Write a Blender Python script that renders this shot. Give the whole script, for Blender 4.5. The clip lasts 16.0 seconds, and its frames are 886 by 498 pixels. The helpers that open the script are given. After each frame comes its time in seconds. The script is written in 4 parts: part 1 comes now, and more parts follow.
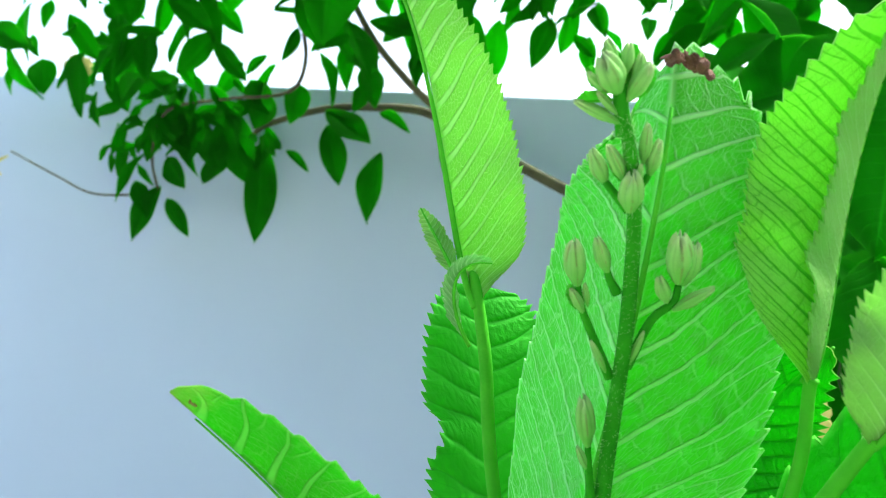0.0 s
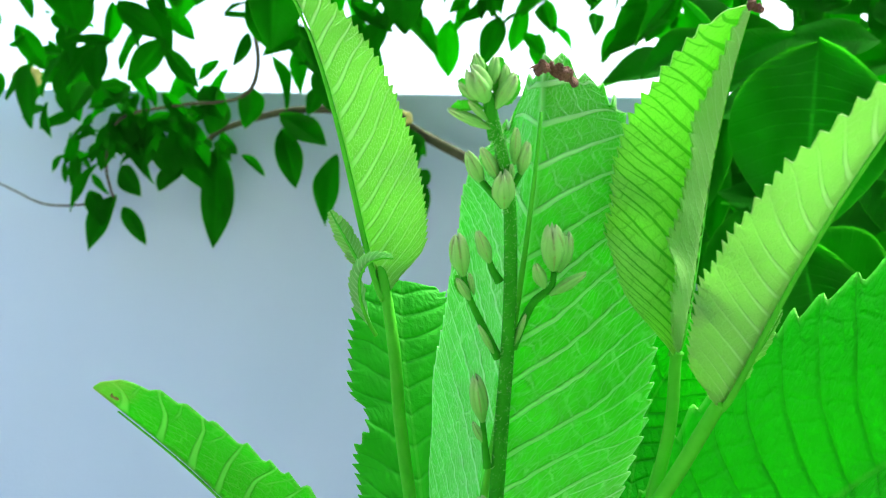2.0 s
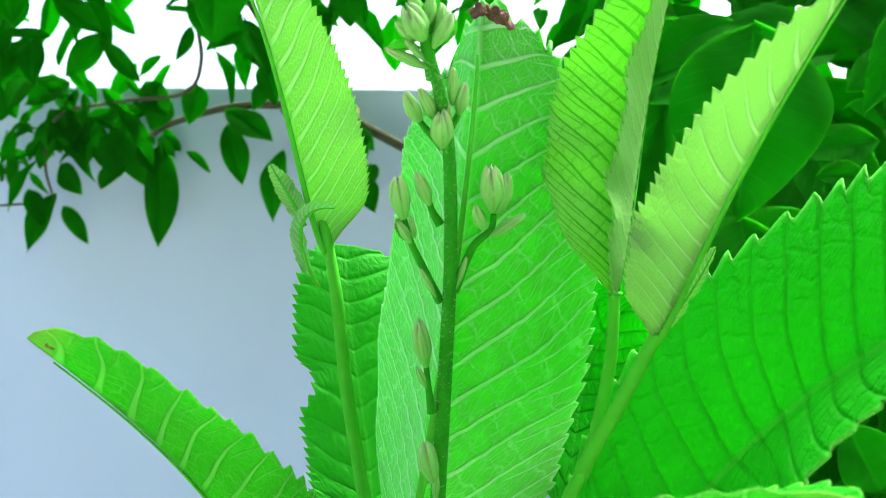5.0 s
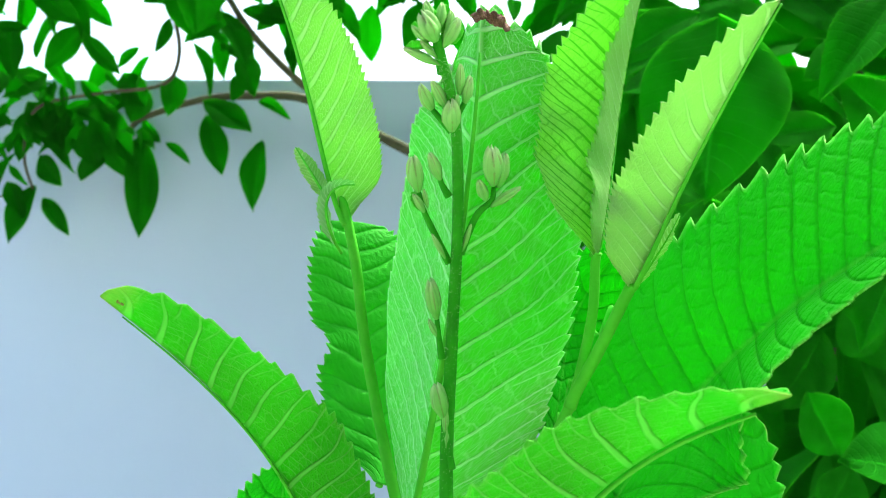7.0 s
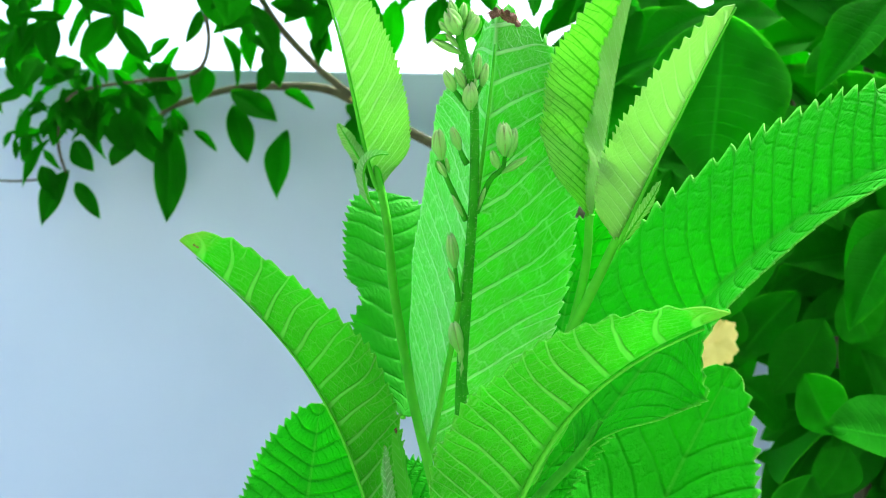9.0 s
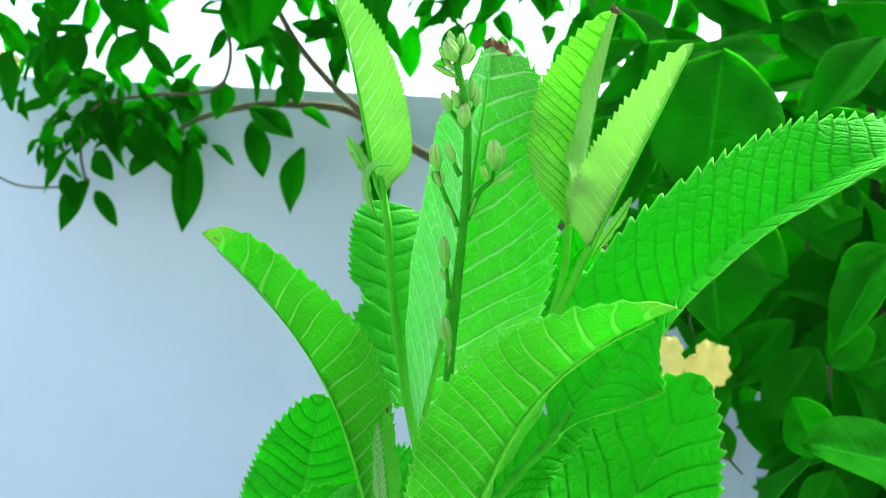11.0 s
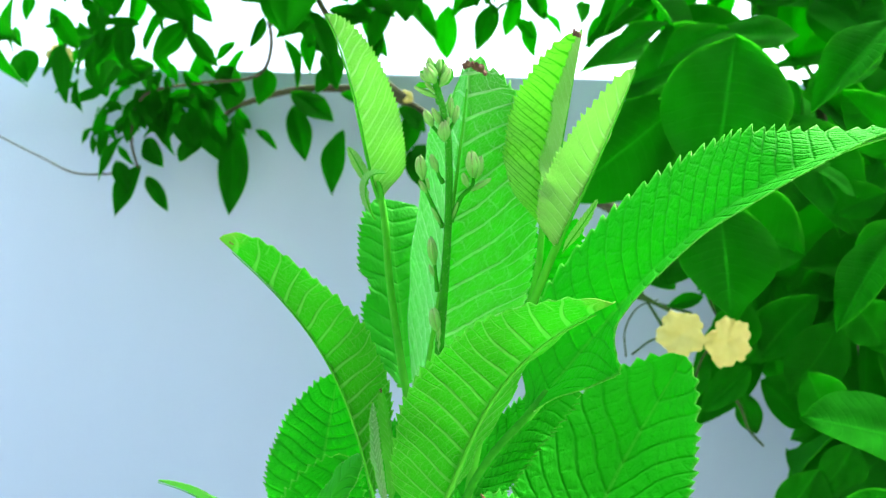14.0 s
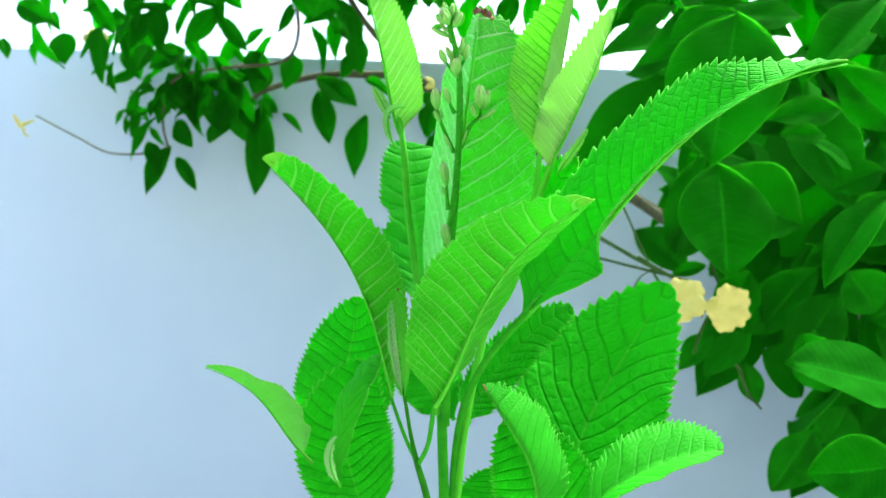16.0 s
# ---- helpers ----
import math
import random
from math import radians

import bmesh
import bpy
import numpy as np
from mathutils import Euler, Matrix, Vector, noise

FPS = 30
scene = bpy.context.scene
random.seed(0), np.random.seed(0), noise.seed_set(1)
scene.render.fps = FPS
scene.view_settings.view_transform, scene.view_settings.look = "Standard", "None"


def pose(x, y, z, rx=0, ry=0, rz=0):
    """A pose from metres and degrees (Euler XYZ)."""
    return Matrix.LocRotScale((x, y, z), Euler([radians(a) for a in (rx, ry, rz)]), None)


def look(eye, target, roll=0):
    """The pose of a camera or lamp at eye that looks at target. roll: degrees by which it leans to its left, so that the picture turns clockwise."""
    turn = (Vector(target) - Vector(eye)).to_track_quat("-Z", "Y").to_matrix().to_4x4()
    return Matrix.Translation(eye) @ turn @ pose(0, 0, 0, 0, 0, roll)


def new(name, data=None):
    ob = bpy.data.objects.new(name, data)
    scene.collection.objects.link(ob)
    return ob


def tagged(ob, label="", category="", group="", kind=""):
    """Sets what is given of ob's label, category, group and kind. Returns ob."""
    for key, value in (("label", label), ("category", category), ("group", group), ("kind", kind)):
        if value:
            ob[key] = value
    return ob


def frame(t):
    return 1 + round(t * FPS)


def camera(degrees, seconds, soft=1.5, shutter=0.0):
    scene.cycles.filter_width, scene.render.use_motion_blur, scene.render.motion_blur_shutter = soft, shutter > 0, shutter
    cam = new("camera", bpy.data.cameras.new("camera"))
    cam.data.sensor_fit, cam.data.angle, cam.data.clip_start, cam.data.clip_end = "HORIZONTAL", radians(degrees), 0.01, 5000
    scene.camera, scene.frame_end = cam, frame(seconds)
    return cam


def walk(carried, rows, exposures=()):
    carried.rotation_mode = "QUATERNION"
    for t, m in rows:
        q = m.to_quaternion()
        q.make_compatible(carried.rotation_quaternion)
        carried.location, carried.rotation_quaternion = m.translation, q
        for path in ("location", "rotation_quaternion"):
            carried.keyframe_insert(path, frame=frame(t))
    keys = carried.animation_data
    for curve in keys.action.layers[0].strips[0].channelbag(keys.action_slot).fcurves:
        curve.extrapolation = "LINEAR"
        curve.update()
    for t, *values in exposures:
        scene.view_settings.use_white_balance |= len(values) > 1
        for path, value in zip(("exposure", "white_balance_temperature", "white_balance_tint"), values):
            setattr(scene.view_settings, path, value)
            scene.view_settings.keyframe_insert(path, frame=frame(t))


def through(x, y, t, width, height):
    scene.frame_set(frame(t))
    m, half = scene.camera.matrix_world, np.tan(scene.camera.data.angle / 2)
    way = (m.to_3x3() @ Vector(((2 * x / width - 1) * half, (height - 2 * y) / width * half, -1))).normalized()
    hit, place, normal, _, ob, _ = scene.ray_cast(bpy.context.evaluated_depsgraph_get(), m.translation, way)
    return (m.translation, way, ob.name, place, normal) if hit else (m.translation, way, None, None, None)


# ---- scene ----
# Places are given in plan units of 37.5 mm, seen from the first standpoint; at() lays them into the world.
UNIT, EYE, LEAN = 0.0375, 1.25, -2.7
PLAN = pose(0, 0, EYE, 0, LEAN, 0) @ Matrix.Translation((0, 0, -1.5 * UNIT))


def at(x, y, z):
    return PLAN @ (Vector((x, y, z)) * UNIT)


cam = camera(55.8, 16.0, 1.0)
cam.data.dof.use_dof, cam.data.dof.focus_distance, cam.data.dof.aperture_fstop = True, 0.232, 31.0
PATH = [
    (0, (-0.0137, 0.0158, 1.5286), (-0.0158, 2.0156, 1.5559), -0.322),
    (0.5, (0.0921, -0.0988, 1.5086), (0.1169, 1.9008, 1.5390), -0.439),
    (1, (0.2132, -0.2514, 1.4835), (0.2562, 1.7479, 1.5108), -0.871),
    (1.5, (0.2651, -0.3786, 1.4715), (0.3158, 1.6206, 1.4933), -1.776),
    (2, (0.3846, -0.4370, 1.5009), (0.4621, 1.5614, 1.5221), -2.400),
    (2.5, (0.4038, -0.4155, 1.5075), (0.5007, 1.5820, 1.5280), -2.874),
    (3, (0.4353, -0.3747, 1.3967), (0.5590, 1.6214, 1.4069), -2.909),
    (3.5, (0.4876, -0.2837, 1.3908), (0.6514, 1.7096, 1.3964), -3.059),
    (5.8, (0.2829, -0.7155, 1.0872), (0.5050, 1.2720, 1.1069), -3.681),
    (6, (0.2178, -0.7996, 1.1068), (0.4528, 1.1865, 1.1061), -3.765),
    (6.5, (0.1740, -1.0422, 1.0620), (0.4288, 0.9414, 1.0611), -3.919),
    (7, (0.0875, -1.3181, 1.0211), (0.3434, 0.6654, 1.0105), -4.043),
    (7.5, (-0.0167, -1.6865, 0.9959), (0.2128, 0.3003, 0.9910), -3.913),
    (8, (-0.0022, -1.9196, 0.9122), (0.2231, 0.0677, 0.9042), -3.571),
    (8.5, (-0.0545, -2.2037, 0.7491), (0.1549, -0.2147, 0.7394), -2.897),
    (8.7, (-0.0948, -2.3211, 0.7355), (0.1230, -0.3331, 0.7143), -3.171),
    (10.8, (0.0974, -3.2054, 0.5912), (0.2480, -1.2111, 0.6073), -0.757),
    (11, (-0.0107, -3.3209, 0.5288), (0.1783, -1.3302, 0.5650), -0.947),
    (11.5, (0.2278, -3.6704, 0.5283), (0.3985, -1.6779, 0.5534), -1.476),
    (12, (0.2060, -4.0661, 0.3897), (0.3548, -2.0717, 0.3970), -1.717),
    (12.5, (0.0997, -4.3353, 0.2629), (0.2321, -2.3396, 0.2661), -1.542),
    (13, (0.1041, -4.4235, 0.2947), (0.2201, -2.4269, 0.2967), -1.547),
    (13.5, (0.3990, -4.3809, 0.4899), (0.5082, -2.3838, 0.4846), -1.499),
    (14, (0.5660, -4.3769, 0.7626), (0.6347, -2.3782, 0.7389), -1.797),
    (14.5, (0.7106, -4.5863, 0.7568), (0.7553, -2.5871, 0.7261), -1.806),
    (15, (0.5756, -4.8929, 0.6991), (0.5926, -2.8936, 0.6509), -1.160),
    (15.5, (0.5391, -5.2857, 0.1487), (0.5755, -3.2862, 0.1262), -1.414),
    (16, (0.6217, -5.7914, -0.1638), (0.6421, -3.7917, -0.1901), -0.835),
]
walk(cam, [(t, PLAN @ look(Vector(e) * UNIT, Vector(g) * UNIT, r)) for t, e, g, r in PATH], [(0.0, 2.47), (2.0, 2.48), (7.0, 2.66), (16.0, 2.74)])

# ---- light: bright hazy sky, a soft high sun from beyond the bush ----
SUN_UP, SUN_ROUND = 58, 52
world = bpy.data.worlds.new("sky")
scene.world = world
world.use_nodes = True
wn = world.node_tree
sky = wn.nodes.new("ShaderNodeTexSky")
sky.sky_type, sky.sun_disc = "NISHITA", False
sky.sun_elevation, sky.sun_rotation = radians(SUN_UP), radians(SUN_ROUND)
sky.air_density, sky.dust_density, sky.ozone_density = 1.0, 5.0, 1.0
wn.links.new(sky.outputs[0], wn.nodes["Background"].inputs[0])
wn.nodes["Background"].inputs[1].default_value = 0.115
sun = new("sun", bpy.data.lights.new("sun", "SUN"))
sun.data.energy, sun.data.angle, sun.data.color = 1.5, radians(15), (1.0, 0.98, 0.94)
a, e = radians(SUN_ROUND), radians(SUN_UP)
sun.matrix_world = look(Vector((math.sin(a) * math.cos(e), math.cos(a) * math.cos(e), math.sin(e))) * 10, (0, 0, 0))


# ---- materials ----
class Nodes:
    """A helper for node trees."""

    def __init__(self, name):
        self.mat = bpy.data.materials.new(name)
        self.mat.use_nodes = True
        self.t = self.mat.node_tree
        self.bsdf = self.t.nodes["Principled BSDF"]
        self.out = self.t.nodes["Material Output"]

    def add(self, kind, **props):
        n = self.t.nodes.new("ShaderNode" + kind)
        for k, v in props.items():
            if k in n.inputs:
                self.put(n.inputs[k], v)
        return n

    def put(self, socket, v):
        if isinstance(v, bpy.types.NodeSocket):
            self.t.links.new(v, socket)
        else:
            socket.default_value = v

    def math(self, op, a, b=0.0, c=0.0):
        n = self.t.nodes.new("ShaderNodeMath")
        n.operation = op
        for k, v in enumerate((a, b, c)):
            self.put(n.inputs[k], v)
        return n.outputs[0]

    def mix(self, f, a, b):
        n = self.t.nodes.new("ShaderNodeMix")
        n.data_type = "RGBA"
        self.put(n.inputs[0], f)
        self.put(n.inputs[6], a)
        self.put(n.inputs[7], b)
        return n.outputs[2]

    def noise(self, scale, detail=4.0, coord=None, rough=0.55):
        n = self.t.nodes.new("ShaderNodeTexNoise")
        n.inputs["Scale"].default_value, n.inputs["Detail"].default_value, n.inputs["Roughness"].default_value = scale, detail, rough
        self.t.links.new(coord or self.coord(), n.inputs["Vector"])
        return n.outputs["Fac"]

    def coord(self, which="Object"):
        return self.t.nodes.new("ShaderNodeTexCoord").outputs[which]

    def bump(self, height, strength, distance):
        n = self.t.nodes.new("ShaderNodeBump")
        n.inputs["Strength"].default_value, n.inputs["Distance"].default_value = strength, distance
        self.t.links.new(height, n.inputs["Height"])
        return n.outputs[0]

    def ramp(self, f, lo, hi):
        n = self.t.nodes.new("ShaderNodeMapRange")
        n.inputs[1].default_value, n.inputs[2].default_value = lo, hi
        self.put(n.inputs[0], f)
        return n.outputs[0]

    def smooth(self, f, at0, at1):
        """A soft step that is nought where f is at0 and one where it is at1."""
        n = self.t.nodes.new("ShaderNodeMapRange")
        n.interpolation_type = "SMOOTHSTEP"
        rising = at1 > at0
        n.inputs[1].default_value, n.inputs[2].default_value = (at0, at1) if rising else (at1, at0)
        n.inputs[3].default_value, n.inputs[4].default_value = (0.0, 1.0) if rising else (1.0, 0.0)
        self.put(n.inputs[0], f)
        return n.outputs[0]

    def random(self):
        return self.t.nodes.new("ShaderNodeObjectInfo").outputs["Random"]


def rgb(r, g, b):
    return (r, g, b, 1.0)


VEINS, SLOPE, BOW = 15.0, 2.0, 1.15   # side veins along a blade, and how far they run forward to the margin


def leaf_material(name, body, dark, vein, through_colour, rough, translucent, vein_width=0.10, relief=0.0004, grade=1.0, sheen=0.0, spec=0.2, vein_through=(0.45, 0.92, 0.34, 1.0), islands=False, rim_colour=(0.30, 0.70, 0.14, 1.0), edge=0.35, side_tint=0.7, net_tint=0.35, fork=0.7, cells=(2.0, 8.0), pillow=0.6, groove=0.5, tip=None, fade=0.0, ladder=True, rib_colour=(0.06, 0.50, 0.025, 1.0)):
    """A veined leaf face. A relief above nought raises the veins, as on an underside; below nought it sinks them between cushions.
    cells: the net's meshes from one side vein to the next and from midrib to margin; ladder: whether they are rungs from vein
    to vein; fade: how far the side veins die out outwards."""
    m = Nodes(name)
    uv = m.t.nodes.new("ShaderNodeUVMap")
    uv.uv_map = "UVMap"
    sep = m.t.nodes.new("ShaderNodeSeparateXYZ")
    m.t.links.new(uv.outputs[0], sep.inputs[0])
    # u runs 0..1 across the blade with the midrib at a half, v along it
    signed = m.math("MULTIPLY_ADD", sep.outputs[0], 2.0, -1.0)
    across = m.math("ABSOLUTE", signed)
    wob = m.math("MULTIPLY", m.math("SUBTRACT", m.noise(grade * 60.0, 2.0), 0.5), 0.26)
    q = m.math("ADD", m.math("SUBTRACT", m.math("MULTIPLY", sep.outputs[1], VEINS), m.math("MULTIPLY", m.math("POWER", across, BOW), SLOPE)), wob)
    d = m.math("ABSOLUTE", m.math("SUBTRACT", m.math("FRACT", q), 0.5))
    width = m.math("MULTIPLY_ADD", across, -0.72 * vein_width, vein_width)
    side = m.smooth(m.math("DIVIDE", d, width), 1.0, 0.4)
    if fade:
        side = m.math("MULTIPLY", side, m.math("SUBTRACT", 1.0, m.math("MULTIPLY", m.ramp(across, 0.25, 0.8), fade)))
    # each side vein forks before the margin
    d2 = m.math("ABSOLUTE", m.math("SUBTRACT", m.math("FRACT", m.math("ADD", q, m.math("MULTIPLY_ADD", across, 0.8, -0.24))), 0.5))
    twig = m.math("MULTIPLY", m.smooth(m.math("DIVIDE", d2, m.math("MULTIPLY", width, 0.8)), 1.0, 0.15), m.math("MULTIPLY", m.ramp(across, 0.55, 0.72), fork))
    mid = m.math("SUBTRACT", 1.0, m.math("MINIMUM", m.math("DIVIDE", across, 0.055), 1.0))
    # the net between the side veins: slanted meshes, each split again by veinlets
    place = m.t.nodes.new("ShaderNodeCombineXYZ")
    shift = m.math("MULTIPLY", m.random(), 37.0)
    jit = m.math("MULTIPLY", m.math("SUBTRACT", m.noise(grade * 130.0, 2.0), 0.5), 0.8)
    m.put(place.inputs[0], m.math("ADD", m.math("MULTIPLY_ADD", q, cells[0], jit), shift))
    m.put(place.inputs[1], m.math("ADD", m.math("MULTIPLY", signed, cells[1]), m.math("MULTIPLY_ADD", q, 0.8, jit)))

    def net_of(scale):
        vor = m.t.nodes.new("ShaderNodeTexVoronoi")
        vor.voronoi_dimensions, vor.feature = "2D", "DISTANCE_TO_EDGE"
        vor.inputs["Scale"].default_value, vor.inputs["Randomness"].default_value = scale, 0.85
        m.t.links.new(place.outputs[0], vor.inputs["Vector"])
        return vor.outputs["Distance"]

    gap, gap2 = net_of(1.0), net_of(2.7)
    net, cushion = m.smooth(gap, 0.10, 0.02), m.smooth(gap, 0.0, 0.42)
    patch = m.ramp(m.noise(grade * 200.0, 2.0), 0.30, 0.60)
    if ladder:
        rank = m.t.nodes.new("ShaderNodeTexWhiteNoise")
        rank.noise_dimensions = "2D"
        bay_at = m.math("ADD", q, 0.5)
        which = m.t.nodes.new("ShaderNodeCombineXYZ")
        m.put(which.inputs[0], m.math("ADD", m.math("FLOOR", bay_at), m.math("FLOOR", shift)))
        m.put(which.inputs[1], m.math("SIGN", signed))
        m.t.links.new(which.outputs[0], rank.inputs["Vector"])
        rung_at = m.math("ADD", m.math("MULTIPLY_ADD", across, cells[1], m.math("MULTIPLY", rank.outputs["Value"], 5.0)), m.math("MULTIPLY_ADD", m.math("FRACT", bay_at), 0.9, m.math("MULTIPLY", jit, 1.6)))
        off = m.math("ABSOLUTE", m.math("SUBTRACT", m.math("FRACT", rung_at), 0.5))
        net = m.math("MAXIMUM", m.math("MULTIPLY", net, 0.5), m.math("MULTIPLY", m.smooth(off, 0.10, 0.02), patch))
        cushion = m.math("MULTIPLY_ADD", cushion, 0.25, m.math("MULTIPLY", m.smooth(off, 0.0, 0.24), m.math("MULTIPLY_ADD", patch, 0.5, 0.35)))
    net2 = m.smooth(gap2, 0.12, 0.02)
    small = m.math("MULTIPLY_ADD", net2, 0.35, m.math("MULTIPLY", net, m.math("MULTIPLY_ADD", patch, 0.7, 0.3)))
    large = m.math("MAXIMUM", m.math("MAXIMUM", side, twig), mid)
    veins = m.math("MINIMUM", m.math("MAXIMUM", m.math("MULTIPLY", small, net_tint), m.math("MULTIPLY", large, side_tint)), 1.0)
    if relief > 0:
        raised = m.math("MAXIMUM", large, m.math("MULTIPLY", small, 0.35))
    else:
        # soft cushions between sunken veins
        bay = m.math("SUBTRACT", 1.0, m.math("POWER", 2.718, m.math("MULTIPLY", m.math("MULTIPLY", d, d), -170.0)))
        cushion = m.math("MULTIPLY_ADD", m.smooth(gap2, 0.0, 0.3), 0.15, cushion)
        raised = m.math("MULTIPLY_ADD", cushion, pillow, m.math("MULTIPLY", bay, groove))
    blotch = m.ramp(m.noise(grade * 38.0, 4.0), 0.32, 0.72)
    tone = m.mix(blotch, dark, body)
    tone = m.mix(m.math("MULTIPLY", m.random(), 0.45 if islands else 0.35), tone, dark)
    # leaves drawn at random go near black: painted deep shade of the thicket
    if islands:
        shade_pick = m.t.nodes.new("ShaderNodeNewGeometry").outputs["Random Per Island"]
        tone = m.mix(m.math("MULTIPLY", m.math("POWER", shade_pick, 1.0), 0.9), tone, dark)
    else:
        tone = m.mix(m.math("MULTIPLY", m.ramp(m.noise(grade * 1400.0, 2.0), 0.35, 0.75), 0.4), tone, dark)
    col = m.mix(veins, tone, vein)
    if relief < 0:
        col = m.mix(m.math("MULTIPLY", m.smooth(across, 0.035, 0.012), 0.7), col, rib_colour)
    # old edges: a thin pale rim
    rim = m.ramp(across, 0.955, 1.0)
    col = m.mix(m.math("MULTIPLY", rim, edge), col, rim_colour)
    through = m.mix(m.math("MULTIPLY", veins, 0.9), through_colour, vein_through)
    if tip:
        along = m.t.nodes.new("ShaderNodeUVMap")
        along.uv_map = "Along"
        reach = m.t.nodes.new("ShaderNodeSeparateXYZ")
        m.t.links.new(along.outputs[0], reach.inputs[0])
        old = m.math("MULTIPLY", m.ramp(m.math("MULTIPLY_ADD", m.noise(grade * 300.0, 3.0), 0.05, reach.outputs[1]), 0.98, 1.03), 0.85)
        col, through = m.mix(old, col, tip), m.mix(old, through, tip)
    grain = m.math("MULTIPLY_ADD", m.noise(grade * 1500.0, 3.0), 0.14, raised)
    normal = m.bump(grain, 0.9, abs(relief))
    m.put(m.bsdf.inputs["Base Color"], col)
    m.put(m.bsdf.inputs["Roughness"], m.math("MULTIPLY_ADD", m.noise(grade * 150.0), 0.25, rough))
    m.put(m.bsdf.inputs["Normal"], normal)
    m.bsdf.inputs["Specular IOR Level"].default_value = spec
    m.bsdf.inputs["Sheen Weight"].default_value, m.bsdf.inputs["Sheen Roughness"].default_value = sheen, 0.4
    tr = m.t.nodes.new("ShaderNodeBsdfTranslucent")
    m.put(tr.inputs["Color"], through)
    m.put(tr.inputs["Normal"], normal)
    mixer = m.t.nodes.new("ShaderNodeMixShader")
    mixer.inputs[0].default_value = translucent
    m.t.links.new(m.bsdf.outputs[0], mixer.inputs[1])
    m.t.links.new(tr.outputs[0], mixer.inputs[2])
    m.t.links.new(mixer.outputs[0], m.out.inputs[0])
    return m.mat


def plain_material(name, light, dark, rough, scale, bump=0.3, depth=0.0005, fine=8.0, spec=0.3):
    m = Nodes(name)
    f = m.ramp(m.noise(scale), 0.3, 0.7)
    g = m.noise(scale * fine, 5.0)
    m.put(m.bsdf.inputs["Base Color"], m.mix(m.math("MULTIPLY_ADD", g, 0.3, m.math("MULTIPLY", f, 0.7)), dark, light))
    m.put(m.bsdf.inputs["Roughness"], m.math("MULTIPLY_ADD", g, 0.2, rough))
    m.put(m.bsdf.inputs["Normal"], m.bump(g, bump, depth))
    m.bsdf.inputs["Specular IOR Level"].default_value = spec
    return m.mat


UPPER = leaf_material("leaf_upper", rgb(0.017, 0.45, 0.007), rgb(0.010, 0.36, 0.005), rgb(0.007, 0.24, 0.004), rgb(0.04, 0.82, 0.010), 0.60, 0.30, 0.06, -0.0020, spec=0.08, vein_through=rgb(0.015, 0.36, 0.008), side_tint=0.28, net_tint=0.08, pillow=0.34, groove=0.5, edge=0.3, cells=(2.0, 7.0))
BROAD = leaf_material("leaf_broad_upper", rgb(0.017, 0.45, 0.007), rgb(0.010, 0.36, 0.005), rgb(0.007, 0.24, 0.004), rgb(0.04, 0.82, 0.010), 0.60, 0.30, 0.06, -0.0024, spec=0.08, vein_through=rgb(0.015, 0.36, 0.008), side_tint=0.28, net_tint=0.10, pillow=0.24, groove=0.6, edge=0.3, cells=(2.0, 7.0))
FRESH = leaf_material("leaf_fresh_upper", rgb(0.34, 0.78, 0.13), rgb(0.27, 0.71, 0.095), rgb(0.035, 0.38, 0.015), rgb(0.34, 0.88, 0.09), 0.55, 0.55, 0.22, -0.0006, spec=0.1, vein_through=rgb(0.05, 0.52, 0.012), side_tint=0.8, net_tint=0.4, fork=0.9, edge=0.2)
SLICK = leaf_material("leaf_smooth_upper", rgb(0.022, 0.41, 0.008), rgb(0.014, 0.33, 0.006), rgb(0.014, 0.29, 0.006), rgb(0.06, 0.72, 0.015), 0.5, 0.33, 0.10, -0.0006, spec=0.14, vein_through=rgb(0.02, 0.42, 0.008), side_tint=0.5, net_tint=0.08, pillow=0.18, cells=(2.0, 7.0), ladder=False, edge=0.15)
TENDER = leaf_material("leaf_tender_upper", rgb(0.085, 0.45, 0.035), rgb(0.065, 0.39, 0.026), rgb(0.03, 0.42, 0.012), rgb(0.12, 0.72, 0.03), 0.5, 0.25, 0.10, -0.0002, spec=0.16, vein_through=rgb(0.05, 0.62, 0.012), side_tint=0.35, net_tint=0.05, fork=0.0, ladder=False)
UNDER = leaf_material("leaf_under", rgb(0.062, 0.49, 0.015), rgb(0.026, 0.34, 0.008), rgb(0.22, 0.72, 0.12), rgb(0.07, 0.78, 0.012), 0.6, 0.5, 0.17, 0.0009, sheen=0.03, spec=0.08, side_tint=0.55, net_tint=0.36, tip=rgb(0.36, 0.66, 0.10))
HAIRY = leaf_material("leaf_downy_under", rgb(0.105, 0.52, 0.050), rgb(0.08, 0.46, 0.040), rgb(0.52, 0.86, 0.42), rgb(0.14, 0.82, 0.045), 0.6, 0.5, 0.12, 0.0008, sheen=0.85, spec=0.08, side_tint=0.85, net_tint=0.42, cells=(2.0, 6.0))
YOUNG = leaf_material("leaf_young_under", rgb(0.30, 0.65, 0.15), rgb(0.20, 0.52, 0.10), rgb(0.64, 0.88, 0.50), rgb(0.30, 0.68, 0.11), 0.62, 0.45, 0.22, 0.0006, sheen=0.08, vein_through=rgb(0.45, 0.80, 0.26), spec=0.08, side_tint=0.68, net_tint=0.6, cells=(4.0, 18.0), fork=0.9, ladder=False)
